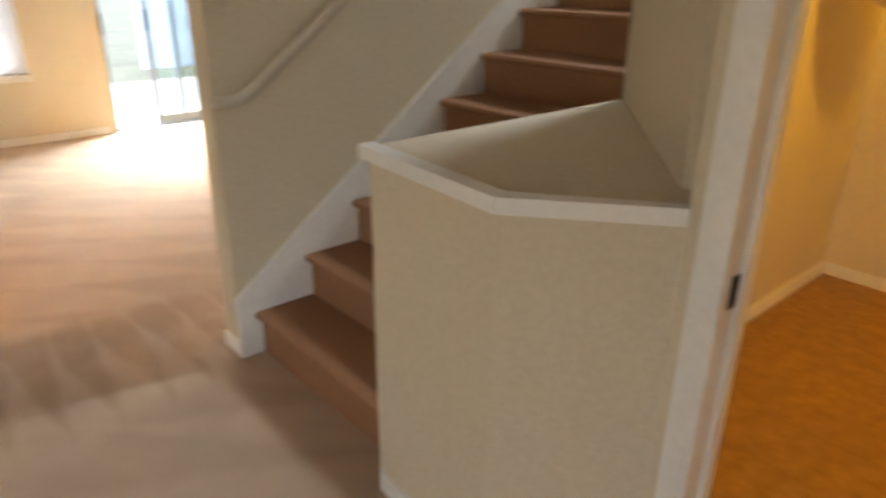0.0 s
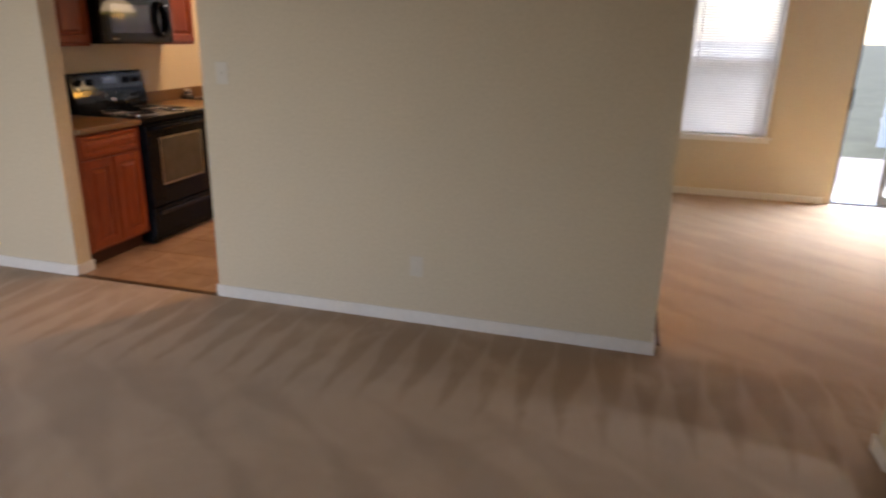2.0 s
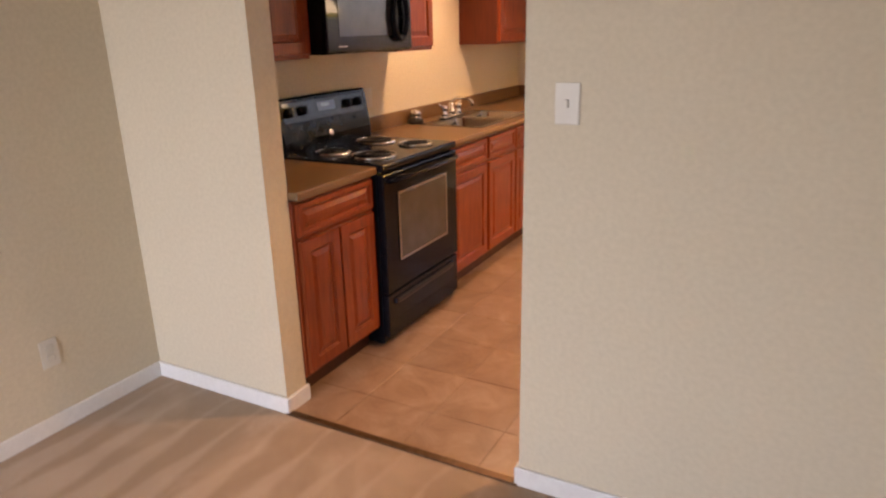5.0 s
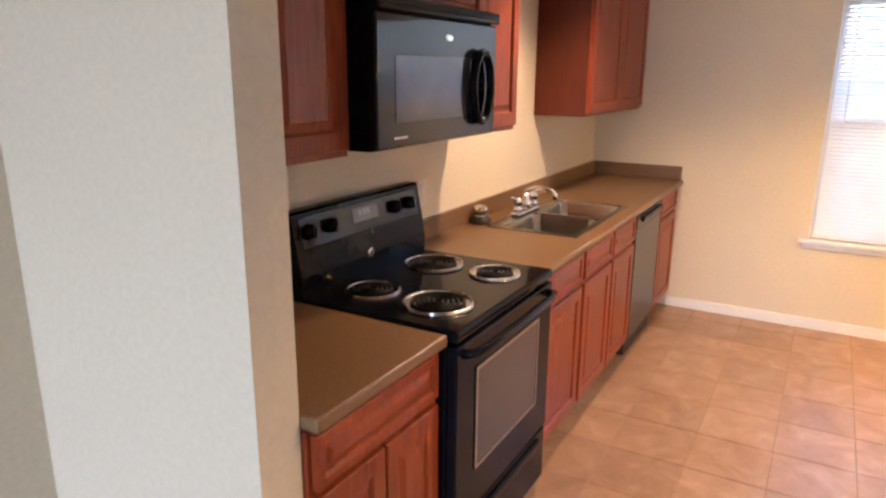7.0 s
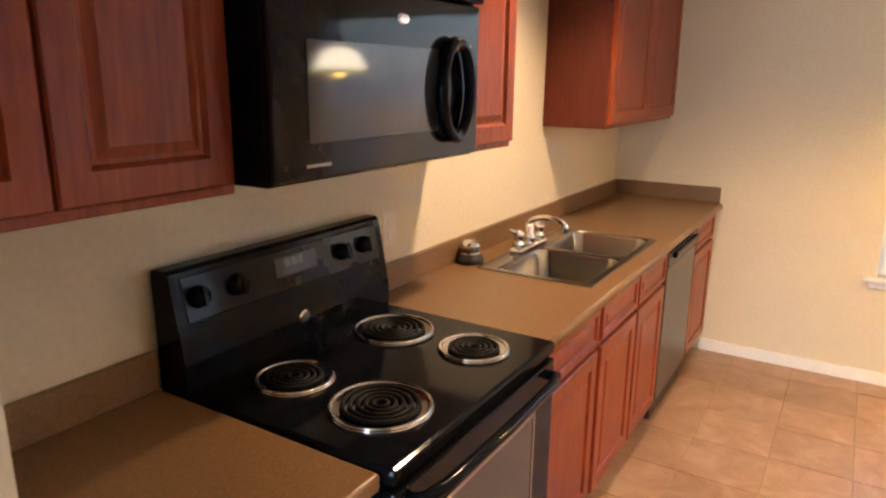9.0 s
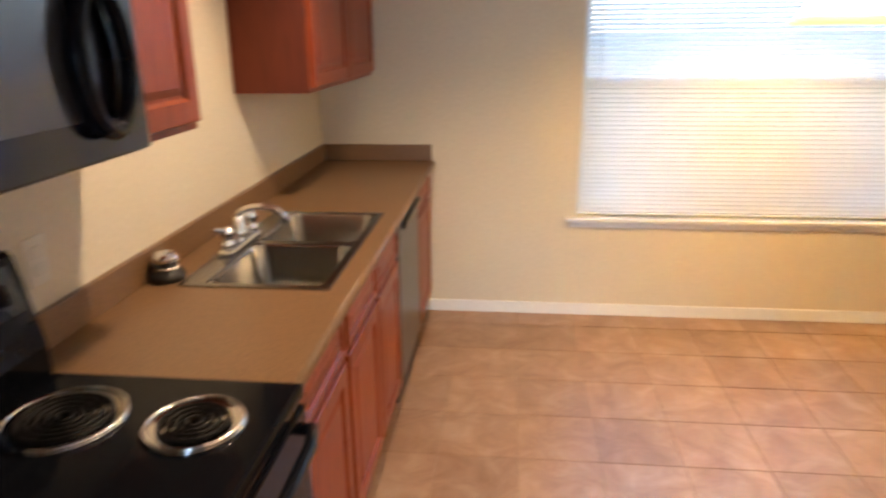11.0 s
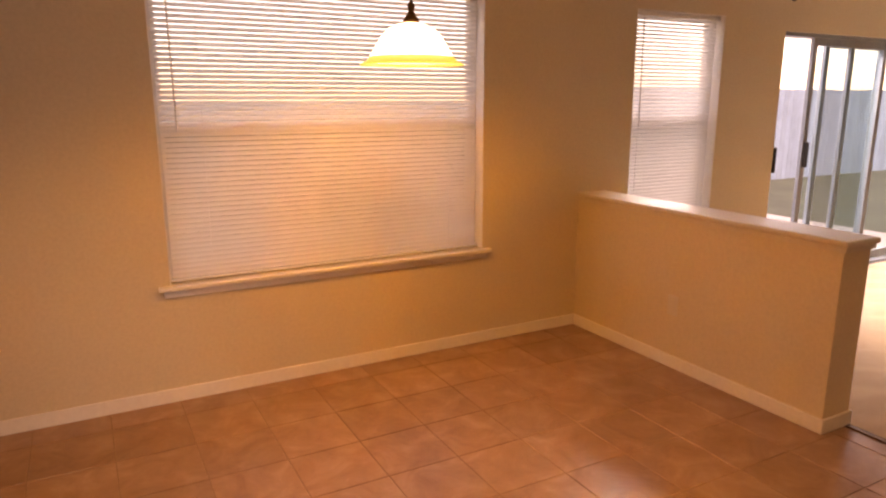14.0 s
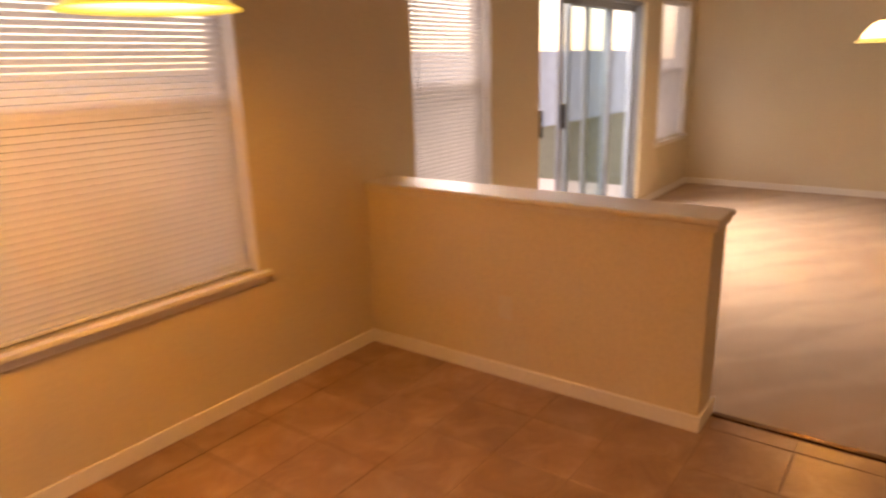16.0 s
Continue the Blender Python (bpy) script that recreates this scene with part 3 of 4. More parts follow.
structure("floor_powder_room", boxes((5.25, -5.0, -0.002, 7.74, -1.95, 0.004)), M_VINYLFLOOR, "warm brown sheet vinyl in the powder room", "floor")
structure("wall_door_side", boxes((5.125, -3.42 - 1.58, 0, 5.245, -3.42, H), (5.125, -3.42, 2.05, 5.245, JY + 0.02, H), (5.125, JY + 0.02, 0, 5.245, -2.505, H)), M_WALL, "beige wall with the powder room doorway", "wall")
df = thing("door_2", (5.185, -3.0, 0), "white painted doorway casing standing open", "door frame", kind="structure")
part("casing", boxes((5.108, JY - 0.005, 0, 5.125, JY + 0.062, 2.10), (5.108, -3.477, 0, 5.125, -3.41, 2.10), (5.108, -3.41, 2.033, 5.125, JY - 0.005, 2.10), bev=0.005), M_TRIM, df)
jamb = part("jamb", boxes((5.12, JY, 0, 5.25, JY + 0.02, 2.033), (5.12, -3.42, 0, 5.25, -3.40, 2.033), (5.12, -3.40, 2.02, 5.25, JY, 2.04), (5.185, JY - 0.012, 0, 5.215, JY, 2.02)), M_TRIM, df)
part("strike_plate", boxes((5.150, JY - 0.003, 0.905, 5.180, JY, 0.975), bev=0.001), M_DARK, jamb, "dark metal strike plate")
baseboard("baseboard_powder_room", (6.0, -1.963, 7.74, -1.95), (7.727, -5.0, 7.74, -1.963))
sc = thing("wall_lamp", (7.05, -1.95, 1.5), "unlit wall lamp with a rounded tan shade", "lamp")
part("shade", lathe(bmesh.new(), [(0.0, 1.385), (0.06, 1.39), (0.12, 1.42), (0.165, 1.48), (0.185, 1.58), (0.19, 1.72), (0.18, 1.72), (0.175, 1.58), (0.11, 1.43), (0.0, 1.40)], 7.05, -2.22, 24), M_RAIL, sc, smooth=True)
part("arm", tube(bmesh.new(), [(7.05, -1.952, 1.62), (7.05, -1.99, 1.62), (7.05, -2.12, 1.6), (7.05, -2.22, 1.5), (7.05, -2.22, 1.40)], 0.01, 8), M_BRONZE, sc)
part("wall_plate", lathe(bmesh.new(), [(0.05, -0.02), (0.045, 0.0)], 0, 0, 20), M_BRONZE, sc).matrix_basis = pose(7.05, -1.952, 1.62, -90)


# ---- kitchen ----
def panel_front(bm, y0, z0, y1, z1, xb, xf, w=0.052):
    """Cabinet door or drawer front facing +x, with frame, sunk bevel and raised field."""
    loops = [(0, xb), (0, xf - 0.004), (0.004, xf), (w, xf), (w + 0.008, xf - 0.009), (w + 0.016, xf - 0.009), (w + 0.034, xf - 0.002)]
    rings = [[bm.verts.new((x, a, b)) for a, b in ((y0 + i, z0 + i), (y1 - i, z0 + i), (y1 - i, z1 - i), (y0 + i, z1 - i))] for i, x in loops]
    for p, q in zip(rings, rings[1:]):
        for k in range(4):
            bm.faces.new((p[k], p[(k + 1) % 4], q[(k + 1) % 4], q[k]))
    bm.faces.new(rings[-1]), bm.faces.new(rings[0][::-1])
    return bm


def base_cabinet(y0, y1, doors, drawers, label, open_top=False):
    c = thing("base_cabinet", (0.3, (y0 + y1) / 2, 0), label, "cabinet", "kitchen base cabinets")
    body = [(0.004, y0, 0.105, 0.600, y1, 0.72), (0.580, y0, 0.72, 0.600, y1, 0.874)] if open_top else [(0.004, y0, 0.105, 0.600, y1, 0.874)]
    part("body", boxes(*body, bev=0.002), M_WOOD, c)
    part("toe_kick", boxes((0.45, y0, 0.0, 0.535, y1, 0.105)), M_TOE, c, "dark recessed toe kick")
    for a, b in drawers:
        part("drawer_front", panel_front(bmesh.new(), a, 0.725, b, 0.86, 0.600, 0.619, 0.022), M_WOOD, c)
    for a, b in doors:
        part("door", panel_front(bmesh.new(), a, 0.125, b, 0.705 if drawers else 0.86, 0.600, 0.619), M_WOOD, c)


def wall_cabinet(y0, y1, z0, z1, doors, label):
    c = thing("wall_cabinet", (0.16, (y0 + y1) / 2, z0), label, "cabinet", "kitchen wall cabinets")
    part("body", boxes((0.003, y0 + 0.004, z0, 0.305, y1, z1), bev=0.002), M_WOOD, c)
    part("side_panel", boxes((0.003, y0, z0, 0.303, y0 + 0.004, z1)), M_SIDE, c, "darker cherry side")
    for a, b in doors:
        part("door", panel_front(bmesh.new(), a, z0 + 0.02, b, z1 - 0.02, 0.305, 0.325), M_WOOD, c)


S0, S1 = 0.680, 1.430
base_cabinet(TH + 0.004, S0 - 0.003, [(TH + 0.02, 0.395), (0.403, S0 - 0.018)], [(TH + 0.02, S0 - 0.018)], "cherry wood base cabinet with one drawer beside the stove")
base_cabinet(S1 + 0.003, 1.945, [(1.447, 1.93)], [(1.447, 1.93)], "cherry wood base cabinet with drawer over a door")
base_cabinet(1.948, 2.842, [(1.965, 2.39), (2.415, 2.827)], [(1.965, 2.39), (2.415, 2.827)], "cherry wood sink base cabinet with two doors", True)
base_cabinet(3.445, YN - 0.004, [(3.462, YN - 0.02)], [(3.462, YN - 0.02)], "cherry wood end cabinet against the window wall")
UZ0, UZ1 = 1.388, 2.15
wall_cabinet(TH + 0.004, S0 - 0.002, UZ0, UZ1, [(TH + 0.015, 0.337), (0.343, 0.665)], "cherry wood wall cabinet with two raised-panel doors")
wall_cabinet(S0 + 0.001, S1 - 0.001, 1.83, UZ1, [(0.695, 1.05), (1.056, 1.415)], "short cherry wood cabinet above the microwave")
wall_cabinet(S1 + 0.002, 1.825, UZ0, UZ1, [(1.445, 1.81)], "narrow cherry wood wall cabinet beside the microwave")
wall_cabinet(2.79, YN - 0.004, UZ0, UZ1, [(2.805, 3.362), (3.372, YN - 0.02)], "cherry wood wall cabinet next to the window wall")

CT = 0.914
SK = (0.125, 0.575, 1.95, 2.79)
c1 = solid("countertop", boxes((0.003, TH + 0.003, CT - 0.036, 0.637, S0 - 0.002, CT), bev=0.007), M_LAM, "brown laminate countertop between wall and stove", "countertop")
part("backsplash", boxes((0.003, TH + 0.003, CT + 0.001, 0.022, S0 - 0.002, CT + 0.092), bev=0.003), M_LAM, c1)
c2 = solid("countertop", framed_slab(0.003, 0.636, S1 + 0.002, YN - 0.003, (SK[0] + 0.01, SK[1] - 0.01, SK[2] + 0.01, SK[3] - 0.01), CT - 0.036, CT), M_LAM, "long brown laminate countertop holding the sink", "countertop")
part("front_edge", tube(bmesh.new(), [(0.632, S1 + 0.002, CT - 0.018), (0.632, YN - 0.003, CT - 0.018)], 0.0178, 12), M_LAM, c2, smooth=True)
part("backsplash", boxes((0.003, S1 + 0.002, CT + 0.001, 0.022, YN - 0.024, CT + 0.092), bev=0.003), M_LAM, c2)
part("end_splash", boxes((0.003, YN - 0.022, CT + 0.001, 0.632, YN - 0.003, CT + 0.092), bev=0.003), M_LAM, c2)


def bowl(bm, x0, x1, y0, y1, z0, z1):
    """Open basin with rounded corners and sloping sides."""
    def ring(i, z, r):
        out = []
        for cx, cy, a0 in ((x1 - i - r, y1 - i - r, 0), (x0 + i + r, y1 - i - r, 90), (x0 + i + r, y0 + i + r, 180), (x1 - i - r, y0 + i + r, 270)):
            out += [bm.verts.new((cx + r * math.cos(radians(a0 + 22.5 * k)), cy + r * math.sin(radians(a0 + 22.5 * k)), z)) for k in range(5)]
        return out
    rs = [ring(0, z1, 0.05), ring(0.006, z1 - 0.008, 0.05), ring(0.014, z0 + 0.03, 0.05), ring(0.03, z0 + 0.008, 0.04), ring(0.06, z0, 0.03)]
    for p, q in zip(rs, rs[1:]):
        for k in range(20):
            bm.faces.new((p[k], q[k], q[(k + 1) % 20], p[(k + 1) % 20]))
    bm.faces.new(rs[-1])
    return rs[0]


def build_sink():
    s = thing("kitchen_sink", (0.35, 2.39, CT), "stainless steel double-bowl sink set in the countertop", "sink")
    x0, x1, y0, y1 = SK
    b1, b2 = (0.20, 0.548, 1.975, 2.36), (0.20, 0.548, 2.39, 2.765)
    zt = CT + 0.006
    rim = boxes((x0, y0, CT - 0.002, x1, b1[2] + 0.001, zt), (x0, b2[3] - 0.001, CT - 0.002, x1, y1, zt), (x0, b1[2], CT - 0.002, b1[0] + 0.001, b2[3], zt), (b1[1] - 0.001, b1[2], CT - 0.002, x1, b2[3], zt), (b1[0], b1[3] - 0.001, CT - 0.012, b1[1], b2[2] + 0.001, zt), bev=0.002)
    part("rim", rim, M_STEEL, s)
    for b in (b1, b2):
        bm = bmesh.new()
        bowl(bm, *b, CT - 0.175, CT + 0.003)
        p = part("basin", bm, M_STEEL, s, smooth=True)
        cx, cy = (b[0] + b[1]) / 2, (b[2] + b[3]) / 2
        part("drain", lathe(bmesh.new(), [(0.045, CT - 0.174), (0.045, CT - 0.171), (0.036, CT - 0.170), (0.03, CT - 0.173), (0.0, CT - 0.173)], cx, cy, 20), M_DARK, p)


def build_faucet():
    f = thing("faucet", (0.16, 2.34, CT), "chrome two-handle kitchen faucet behind the sink", "faucet")
    z, yc = CT + 0.006, 2.34
    part("base_plate", boxes((0.133, yc - 0.135, z, 0.187, yc + 0.135, z + 0.018), bev=0.008), M_CHROME, f)
    part("column", lathe(bmesh.new(), [(0.026, z + 0.016), (0.024, z + 0.05), (0.017, z + 0.062), (0.017, z + 0.10), (0.0, z + 0.10)], 0.16, yc, 20), M_CHROME, f, smooth=True)
    arc = [(0.16 + 0.080 * (1 - math.cos(a)), yc, z + 0.100 + 0.034 * math.sin(a)) for a in [math.pi * k / 12 for k in range(12)]]
    part("spout", tube(bmesh.new(), [(0.16, yc, z + 0.09), *arc, (0.320, yc, z + 0.080)], 0.0115, 12), M_CHROME, f, smooth=True)
    for side in (-1, 1):
        y = yc + side * 0.102
        h = part("handle", lathe(bmesh.new(), [(0.024, z + 0.016), (0.022, z + 0.04), (0.013, z + 0.047), (0.021, z + 0.058), (0.024, z + 0.078), (0.016, z + 0.09), (0.0, z + 0.093)], 0.16, y, 20), M_CHROME, f, smooth=True)
        part("lever", tube(bmesh.new(), [(0.16, y, z + 0.074), (0.155, y + side * 0.03, z + 0.085), (0.15, y + side * 0.06, z + 0.10)], 0.0075, 8), M_CHROME, h, smooth=True)
    sx, sy = 0.066, 2.005
    sp = thing("sink_sprayer", (sx, sy, CT), "black sink stopper with a chrome top on the counter", "sink accessory")
    part("base", lathe(bmesh.new(), [(0.052, CT + 0.001), (0.055, CT + 0.016), (0.046, CT + 0.03), (0.036, CT + 0.036), (0.034, CT + 0.055), (0.0, CT + 0.055)], sx, sy, 24), M_DARK, sp, smooth=True)
    part("collar", lathe(bmesh.new(), [(0.0345, CT + 0.034), (0.040, CT + 0.037), (0.040, CT + 0.043), (0.0345, CT + 0.046)], sx, sy, 24, closed=True), M_CHROME, sp, "thin chrome collar", smooth=True)
    part("cap", lathe(bmesh.new(), [(0.030, CT + 0.055), (0.038, CT + 0.062), (0.036, CT + 0.076), (0.022, CT + 0.088), (0.0, CT + 0.091)], sx, sy, 24), M_CHROME, sp, "domed chrome cap", smooth=True)


build_sink()
build_faucet()


def ring_part(name, cx, cy, z, R, r, material, parent, seg=28):
    bm = bmesh.new()
    prof = [(R + r * math.cos(a), z + r * math.sin(a)) for a in [2 * math.pi * k / 8 for k in range(8)]]
    return part(name, lathe(bm, prof, cx, cy, seg, closed=True), material, parent, smooth=True)


def build_stove():
    s = thing("electric_range", (0.34, (S0 + S1) / 2, 0), "black electric coil range with a windowed oven door", "stove")
    y0, y1 = S0 + 0.004, S1 - 0.004
    part("body", boxes((0.03, y0, 0.02, 0.628, y1, 0.885), bev=0.003), M_BLACK, s)
    top = part("cooktop", boxes((0.03, y0 - 0.001, 0.885, 0.662, y1 + 0.001, 0.921), bev=0.010), M_BLACK, s)
    for cx, cy, R in ((0.494, 0.868, 0.100), (0.245, 0.868, 0.080), (0.255, 1.245, 0.100), (0.507, 1.250, 0.080)):
        b = part("burner", lathe(bmesh.new(), [(R + 0.016, 0.9205), (R + 0.013, 0.926), (R + 0.006, 0.9275), (R - 0.002, 0.9262), (R - 0.018, 0.9235), (R - 0.05, 0.9222), (0.02, 0.9216), (0.0, 0.9216)], cx, cy, 40), M_RING, top, "chrome drip bowl darkened for its dark reflections", True)
        ring_part("trim_ring", cx, cy, 0.9268, R + 0.008, 0.0052, M_CHROME, top)
    for cx, cy, R in ((0.494, 0.868, 0.100), (0.245, 0.868, 0.080), (0.255, 1.245, 0.100), (0.507, 1.250, 0.080)):
        n = 5 if R > 0.09 else 4
        for k in range(n):
            ring_part("coil", cx, cy, 0.9285, 0.016 + k * (R - 0.034) / (n - 1), 0.0052, M_COIL, top, 24)
    bg = bmesh.new()
    slab_xz(bg, [(0.012, 0.90), (0.012, 1.185), (0.022, 1.193), (0.058, 1.193), (0.068, 1.185), (0.098, 1.03), (0.105, 0.985), (0.105, 0.921)], y0, y1)
    back = part("backguard", bg, M_BLACK, s)

    def on_panel(bm, y, z):
        x = 0.068 + (1.185 - z) * 0.03 / 0.155
        bm.transform(Matrix.Translation((x, y, z)) @ Matrix.Rotation(-math.atan2(0.03, 0.155), 4, "Y"))
        return bm

    part("control_panel", on_panel(boxes((-0.004, -0.345, -0.055, 0.003, 0.345, 0.05), bev=0.003), (y0 + y1) / 2, 1.125), M_BGLASS, back)
    for y in (0.745, 0.855, 1.235, 1.335):
        kb = part("knob", on_panel(lathe(bmesh.new(), [(0.026, 0.003), (0.025, 0.012), (0.019, 0.028), (0.0, 0.03)], 0, 0, 18, "x"), y, 1.125), M_BLACK, back, smooth=True)
        part("grip", on_panel(boxes((0.012, -0.006, -0.022, 0.036, 0.006, 0.022), bev=0.002), y, 1.125), M_BLACK, kb)
    part("display", on_panel(boxes((0.003, -0.075, -0.022, 0.005, 0.075, 0.026)), 1.055, 1.130), M_MWGLASS, back, "glossy oven clock display")
    part("clock_digits", on_panel(boxes((0.005, -0.03, -0.008, 0.006, -0.012, 0.010), (0.005, -0.004, -0.008, 0.006, 0.014, 0.010), (0.005, 0.02, -0.008, 0.006, 0.034, 0.010)), 1.045, 1.138), M_GREEN, back, "green clock digits")
    part("badge", lathe(bmesh.new(), [(0.018, 0.1055), (0.014, 0.1085), (0.0, 0.109)], 1.055, 0.99, 20, "x"), M_LOGO, back, "small silver badge")
    d = bmesh.new()
    add_box(d, 0.628, y0, 0.285, 0.662, y1, 0.872, bev=0.007)
    door = part("oven_door", d, M_BLACK, s)
    part("window", boxes((0.662, 0.815, 0.440, 0.6655, 1.285, 0.760), bev=0.002), M_OVGLASS, door, "grey tinted oven window")
    part("window_trim", boxes((0.662, 0.803, 0.428, 0.667, 0.815, 0.772), (0.662, 1.285, 0.428, 0.667, 1.297, 0.772), (0.662, 0.815, 0.428, 0.667, 1.285, 0.440), (0.662, 0.815, 0.760, 0.667, 1.285, 0.772)), M_STEEL, door, "thin silver window border")
    part("handle", tube(bmesh.new(), [(0.655, 0.73, 0.838), (0.69, 0.74, 0.845), (0.705, 0.80, 0.848), (0.71, 1.055, 0.85), (0.705, 1.31, 0.848), (0.69, 1.37, 0.845), (0.655, 1.38, 0.838)], 0.014, 10), M_BLACK, door, smooth=True)
    dr = part("storage_drawer", boxes((0.628, y0, 0.055, 0.658, y1, 0.275), bev=0.007), M_BLACK, s)
    part("drawer_pull", boxes((0.652, y0 + 0.06, 0.215, 0.672, y1 - 0.06, 0.250), bev=0.009), M_BGLASS, dr)
    for y in (y0 + 0.05, y1 - 0.05):
        part("foot", boxes((0.56, y - 0.02, 0, 0.6, y + 0.02, 0.025)), M_DARK, s)


build_stove()


def build_microwave():
    m = thing("microwave", (0.2, (S0 + S1) / 2, 1.402), "black over-the-range microwave mounted below a cabinet", "microwave")
    y0, y1, z0, z1 = S0 + 0.003, S1 - 0.003, 1.402, 1.822
    part("body", boxes((0.003, y0, z0, 0.385, y1, z1), bev=0.003), M_BLACK, m)
    part("vent_grille", boxes((0.385, y0, 1.784, 0.418, y1, z1), bev=0.007), M_BLACK, m)
    door = part("door", boxes((0.385, y0 + 0.002, z0 + 0.006, 0.405, y1 - 0.002, 1.780), bev=0.006), M_BGLASS, m)
    part("window", boxes((0.405, 0.775, 1.478, 0.4075, 1.225, 1.668), bev=0.001), M_MWGLASS, door, "grey mirrored window")
    bm = bmesh.new()
    n = 28
    path = [(0.424, 1.283 + 0.066 * math.cos(a), 1.572 + 0.114 * math.sin(a)) for a in [2 * math.pi * k / n for k in range(n + 1)]]
    tube(bm, path, 0.0155, 12)
    h = part("handle", bm, M_BLACK, door, "black oval ring handle", True)
    for z in (1.462, 1.666):
        part("post", boxes((0.405, 1.277, z, 0.426, 1.293, z + 0.016)), M_BLACK, h)
    oval = lathe(bmesh.new(), [(0.017, 0.405), (0.013, 0.408), (0.0, 0.4085)], 0, 0, 24, "x")
    oval.transform(Matrix.Translation((0, 1.085, 1.725)) @ Matrix.Diagonal((1, 1.35, 0.75, 1)))
    part("badge", oval, M_LOGO, door, "oval silver badge")
    part("maker_plate", boxes((0.405, 0.765, 1.432, 0.4066, 0.835, 1.439), bev=0.0006), M_STEEL, door, "thin silver name strip")
    part("corner_mark", boxes((0.405, 1.352, 1.664, 0.4066, 1.378, 1.682), bev=0.0006), M_LOGO, door, "small silver mark")
    part("top_slots", boxes(*[(0.4175, y0 + 0.03 + 0.0575 * k, 1.796, 0.4188, y0 + 0.078 + 0.0575 * k, 1.801) for k in range(12)]), M_COIL, m, "row of dark vent slots")
    part("bottom_lamp", boxes((0.2, 1.24, z0 - 0.006, 0.3, 1.34, z0 - 0.001)), M_DARK, m)


build_microwave()


def build_dishwasher():
    d = thing("dishwasher", (0.3, 3.145, 0), "grey dishwasher with a black control strip under the counter", "dishwasher")
    y0, y1 = 2.846, 3.441
    part("body", boxes((0.03, y0, 0.02, 0.598, y1, 0.872)), M_DARK, d)
    part("door", boxes((0.598, y0 + 0.004, 0.125, 0.620, y1 - 0.004, 0.775), bev=0.004), M_DISH, d, "dull grey steel front")
    p = part("control_panel", boxes((0.598, y0 + 0.004, 0.780, 0.622, y1 - 0.004, 0.868), bev=0.004), M_DISH, d)
    part("control_strip", boxes((0.622, y0 + 0.012, 0.848, 0.6245, y1 - 0.012, 0.866), bev=0.001), M_BLACK, p, "black control strip")
    part("handle", boxes((0.622, y0 + 0.06, 0.815, 0.645, y1 - 0.06, 0.845), bev=0.008), M_BLACK, p, "black pocket handle")
    part("kick_plate", boxes((0.5, y0 + 0.004, 0.01, 0.54, y1 - 0.004, 0.115)), M_BLACK, d)


build_dishwasher()


# ---- lamps ----
def pendant(cx, cy, zr_, s, label):
    p = thing("pendant_lamp", (cx, cy, H), label, "lamp", "glass pendant lamps")
    q = lambda *rows: [(r * s, zr_ + h * s) for r, h in rows]
    part("shade", lathe(bmesh.new(), q((0.175, 0.032), (0.150, 0.075), (0.125, 0.115), (0.095, 0.145), (0.055, 0.162), (0.03, 0.168), (0.03, 0.164), (0.053, 0.157), (0.092, 0.139), (0.12, 0.110), (0.144, 0.072), (0.170, 0.032)), cx, cy, 40, closed=True), M_SHADE, p, "glowing white glass bell shade", True)
    part("rim", lathe(bmesh.new(), q((0.175, 0.032), (0.192, 0.014), (0.218, 0.002), (0.218, -0.002), (0.190, 0.008), (0.170, 0.032)), cx, cy, 40, closed=True), M_AMBER, p, "flared amber glass rim", True)
    part("fitter", lathe(bmesh.new(), q((0.0, 0.163), (0.032, 0.163), (0.034, 0.180), (0.022, 0.195), (0.012, 0.215), (0.016, 0.235), (0.009, 0.25), (0.0, 0.25)), cx, cy, 20), M_BRONZE, p, smooth=True)
    z0, z1 = zr_ + 0.245 * s, H - 0.03
    part("stem", tube(bmesh.new(), [(cx, cy, z0), (cx, cy, z1)], 0.0055, 8), M_BRONZE, p, smooth=True)
    part("canopy", lathe(bmesh.new(), [(0.0, H - 0.035), (0.02, H - 0.035), (0.055, H - 0.012), (0.062, H - 0.001), (0.0, H - 0.001)], cx, cy, 24), M_BRONZE, p, smooth=True)


pendant(2.396, 3.209, 1.622, 1.0, "lit glass bell pendant lamp over the dinette")
pendant(7.0, 1.95, 1.535, 0.85, "lit glass bell pendant lamp in the family room")
# The second fixture is added to go with the entrance fill lamp.
for cx, cy, where in ((0.75, 2.13, "above the sink counter"), (2.1, 1.0, "added unseen near the kitchen entrance")):
    cl = thing("ceiling_light", (cx, cy, H), "round recessed ceiling downlight " + where, "lamp", "kitchen downlights")
    part("trim_ring", lathe(bmesh.new(), [(0.075, H - 0.001), (0.095, H - 0.001), (0.093, H - 0.008), (0.077, H - 0.008)], cx, cy, 28, closed=True), M_VINYL, cl)
    part("glass", lathe(bmesh.new(), [(0.075, H - 0.001), (0.075, H - 0.004), (0.0, H - 0.004)], cx, cy, 28), M_LENS, cl)


# ---- plates on the walls ----
def wall_plate(name, label, cat, m, kind):
    t = thing(name, (0, 0, 0), label, cat, "wall plates")
    part("plate", boxes((-0.036, -0.006, -0.058, 0.036, 0, 0.058), bev=0.003), M_PLATE, t)
    if kind == "switch":
        part("toggle", boxes((-0.005, -0.016, -0.010, 0.005, -0.006, 0.012), bev=0.002), M_PLATE, t)
    else:
        for z in (-0.021, 0.021):
            part("socket", boxes((-0.015, -0.009, z - 0.014, 0.015, -0.006, z + 0.014), bev=0.003), M_PLATE, t)
    t.matrix_basis = m
    return t


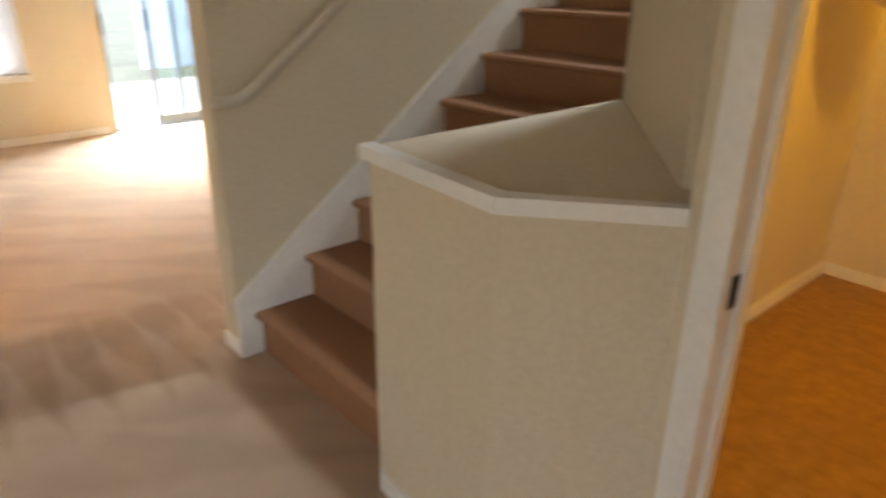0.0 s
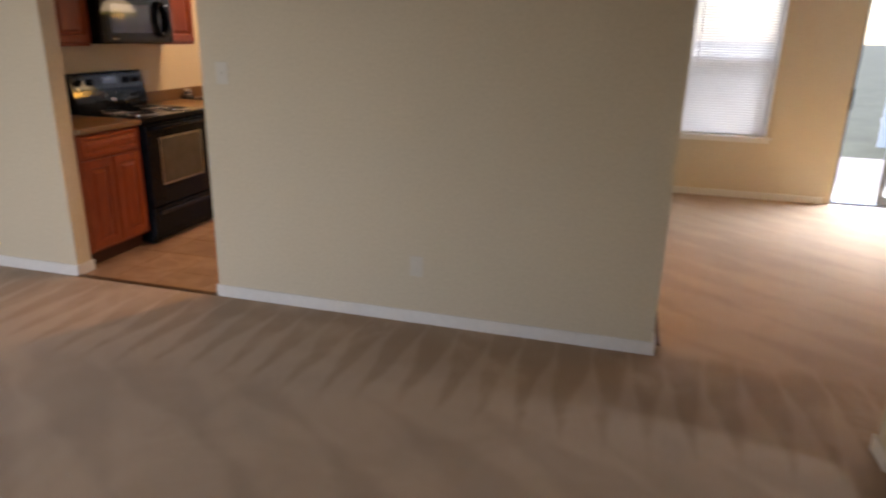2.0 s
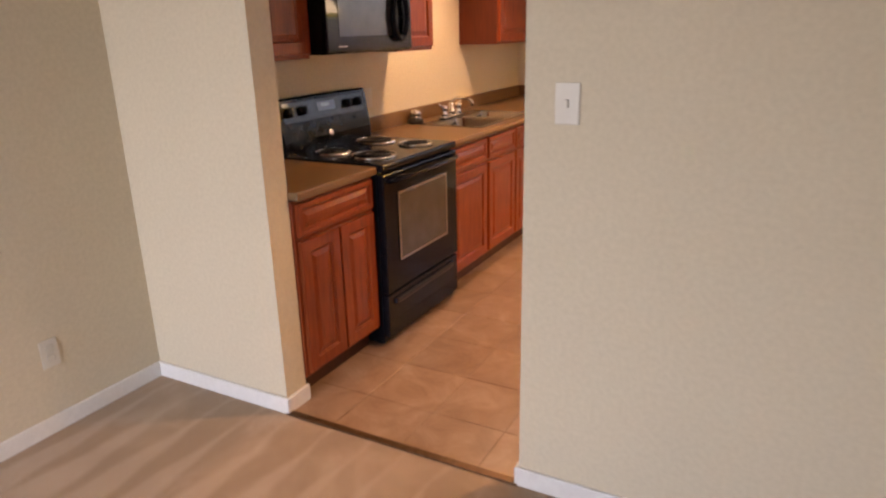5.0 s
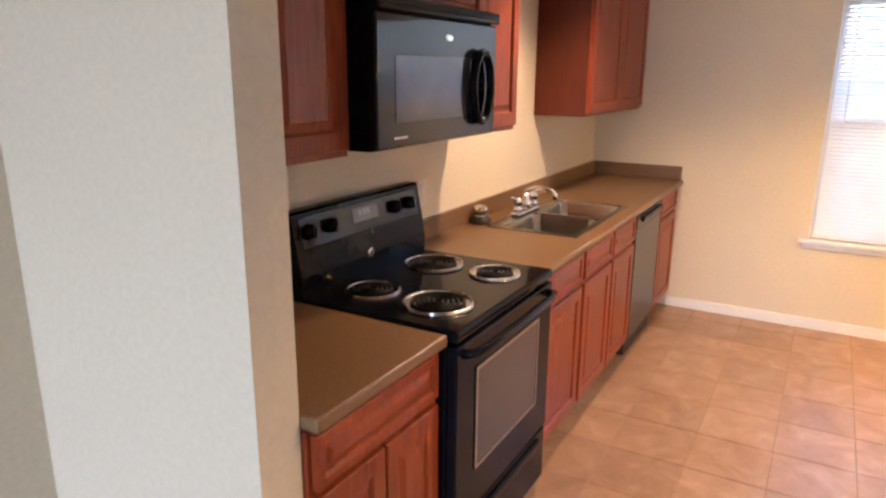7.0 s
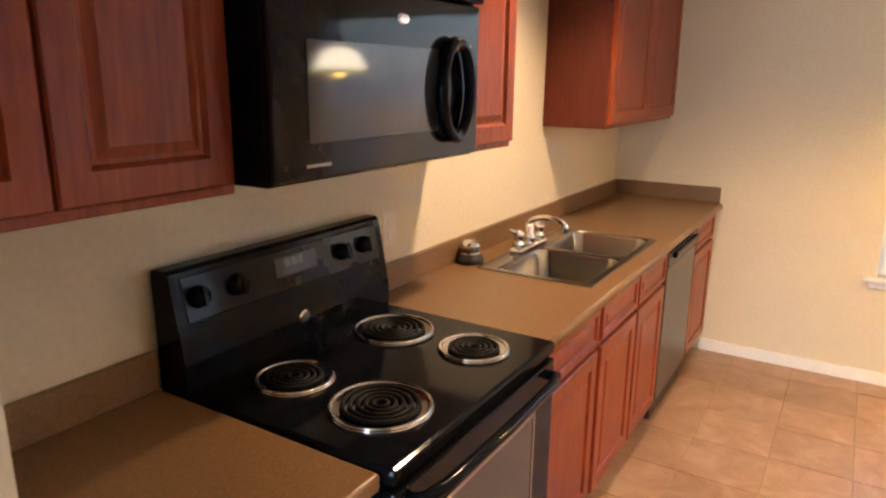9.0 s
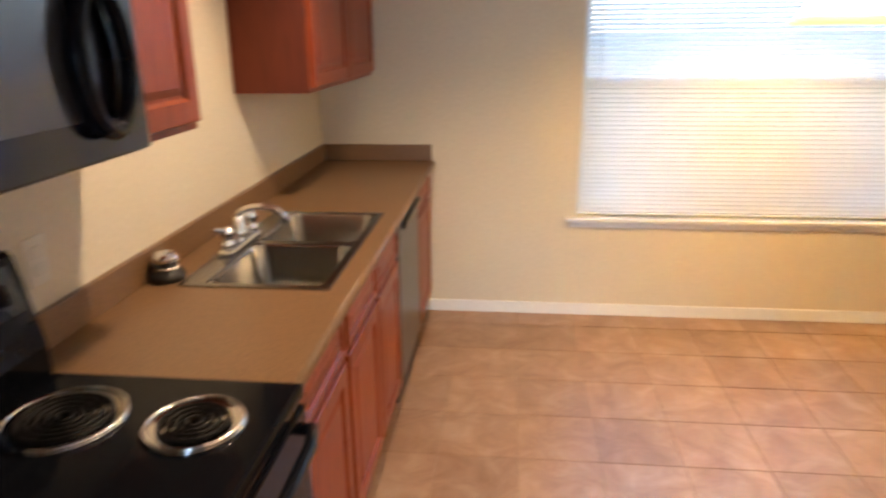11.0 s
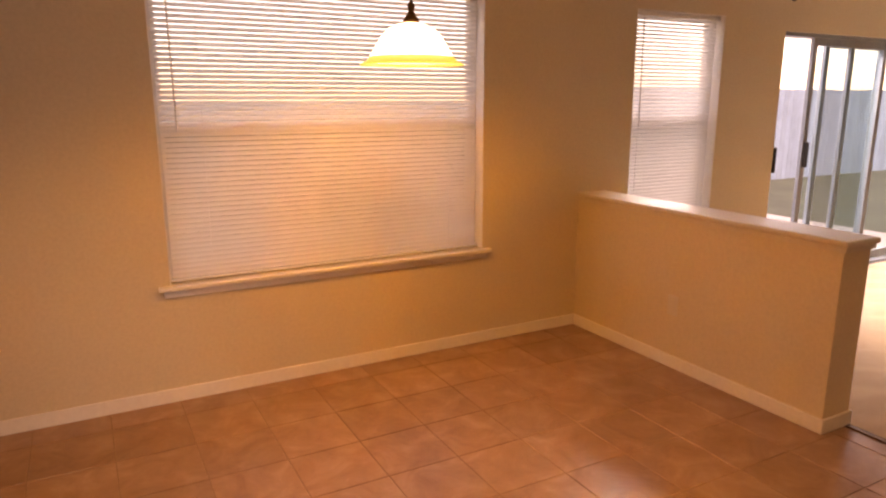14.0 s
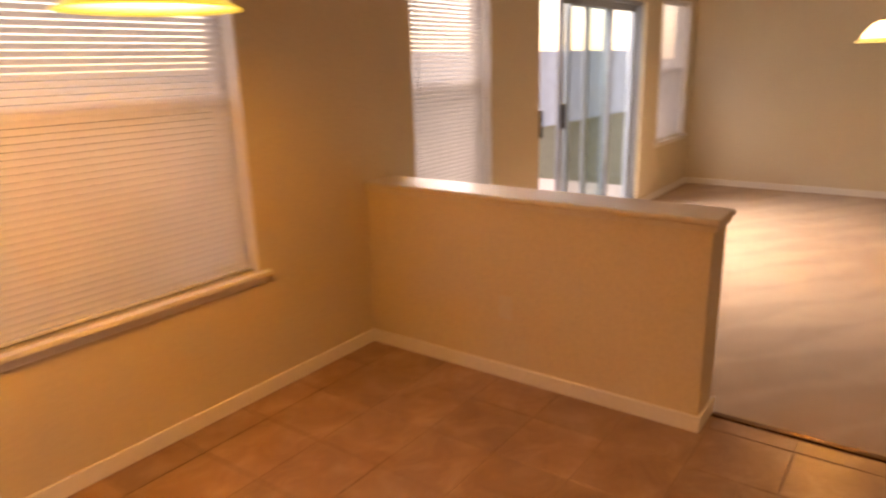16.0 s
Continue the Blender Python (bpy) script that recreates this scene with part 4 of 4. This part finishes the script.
wall_plate("light_switch", "ivory light switch beside the kitchen doorway", "switch", pose(1.742, 0, 1.30), "switch")
wall_plate("power_outlet", "ivory power outlet low on the living room wall", "outlet", pose(XW, -0.48, 0.33, 0, 0, 90), "outlet")
wall_plate("power_outlet", "ivory power outlet low on the partition", "outlet", pose(2.85, 0, 0.33), "outlet")
wall_plate("power_outlet", "ivory power outlet on the half wall", "outlet", pose(HX0, 3.12, 0.36, 0, 0, -90), "outlet")
wall_plate("power_outlet", "ivory power outlet on the wall above the counter", "outlet", pose(0, 1.57, 1.12, 0, 0, 90), "outlet")

# ---- outdoors ----
structure("ground", boxes((-400, YN + 0.17, -0.4, 400, 400, -0.14), (-400, -400, -0.4, 400, YN + 0.17, -0.16)), M_GRASS, "green lawn reaching out from the house", "ground")
structure("pavement_patio", boxes((4.6, YN + 0.17, -0.16, 9.4, 7.6, -0.06), bev=0.01), M_CONC, "grey concrete patio slab outside the sliding door", "patio")
fence = thing("fence", (16, 9.5, -0.14), "wooden privacy fence across the yard, coloured with pale blue daylight", "fence")
me_board = mesh_of("board", boxes((-0.068, 0, 0, 0.068, 0.018, 1.83), bev=0.004), M_FENCE)
for k in range(112):
    b = new("board", me_board)
    b.parent, b.matrix_parent_inverse = fence, Matrix.Translation(-fence.location)
    b.matrix_basis = Matrix.Translation((8.0 + 0.143 * k, 9.5 + 0.004 * random.random(), -0.16 + 0.02 * random.random()))
for z in (0.25, 1.35):
    part("fence_rail", boxes((7.93, 9.52, z, 23.9, 9.56, z + 0.09)), M_FENCE, fence)


def shrub(cx, cy, R, label):
    s = thing("shrub", (cx, cy, -0.14), label, "shrub")
    part("trunk", tube(bmesh.new(), [(cx, cy, -0.15), (cx + 0.02, cy, 0.2), (cx - 0.02, cy + 0.03, 0.6)], 0.03, 8), M_BARK, s)
    bm, rnd = bmesh.new(), random.Random(7)
    for _ in range(1600):
        d = Vector((rnd.gauss(0, 1), rnd.gauss(0, 1), rnd.gauss(0, 1))).normalized() * R * (0.45 + 0.6 * rnd.random())
        p = Vector((cx, cy, 0.78)) + Vector((d.x, d.y * 0.5, d.z * 1.05))
        u = Vector((rnd.uniform(-1, 1), rnd.uniform(-1, 1), rnd.uniform(-1, 1))).normalized()
        w = u.orthogonal().normalized()
        l, h = 0.05 + 0.03 * rnd.random(), 0.022
        bm.faces.new([bm.verts.new(v) for v in (p - u * l, p + w * h, p + u * l, p - w * h)])
    part("crown", bm, M_LEAF, s, "rounded crown of small leaves")


shrub(2.42, 4.52, 0.48, "round green shrub outside the dinette window")

# ---- floor tiles ----
P = 0.32
bmt = boxes((0.0025, 0.0025, -0.010, P - 0.0025, P - 0.0025, 0.0))
bmesh.ops.bevel(bmt, geom=[e for e in bmt.edges if min(v.co.z for v in e.verts) > -0.001], offset=0.0016, segments=1, affect="EDGES")
me_tile = mesh_of("tile", bmt, M_TILE)
X_T, Y_T = 1.13 - 2 * P, 2.505 - 7 * P


def cut_tile(w, d):
    return mesh_of("tile", boxes((0.0025, 0.0025, -0.010, w - 0.0025, d - 0.0025, 0.0)), M_TILE)


for i in range(12):
    for j in range(-1, 13):
        x, y = X_T + i * P, Y_T + j * P
        x_end, y_beg, y_end = min(x + P, 4.118), max(y, 0.016), min(y + P, YN)
        if x_end - x < 0.03 or y_end - y_beg < 0.03:
            continue
        full = abs(x_end - x - P) < 1e-6 and abs(y_end - y_beg - P) < 1e-6
        t = new("tile", me_tile if full else cut_tile(x_end - x, y_end - y_beg))
        t.parent = floor_tiles
        t.matrix_basis = Matrix.Translation((x, y_beg, 0.0012 * random.random()))
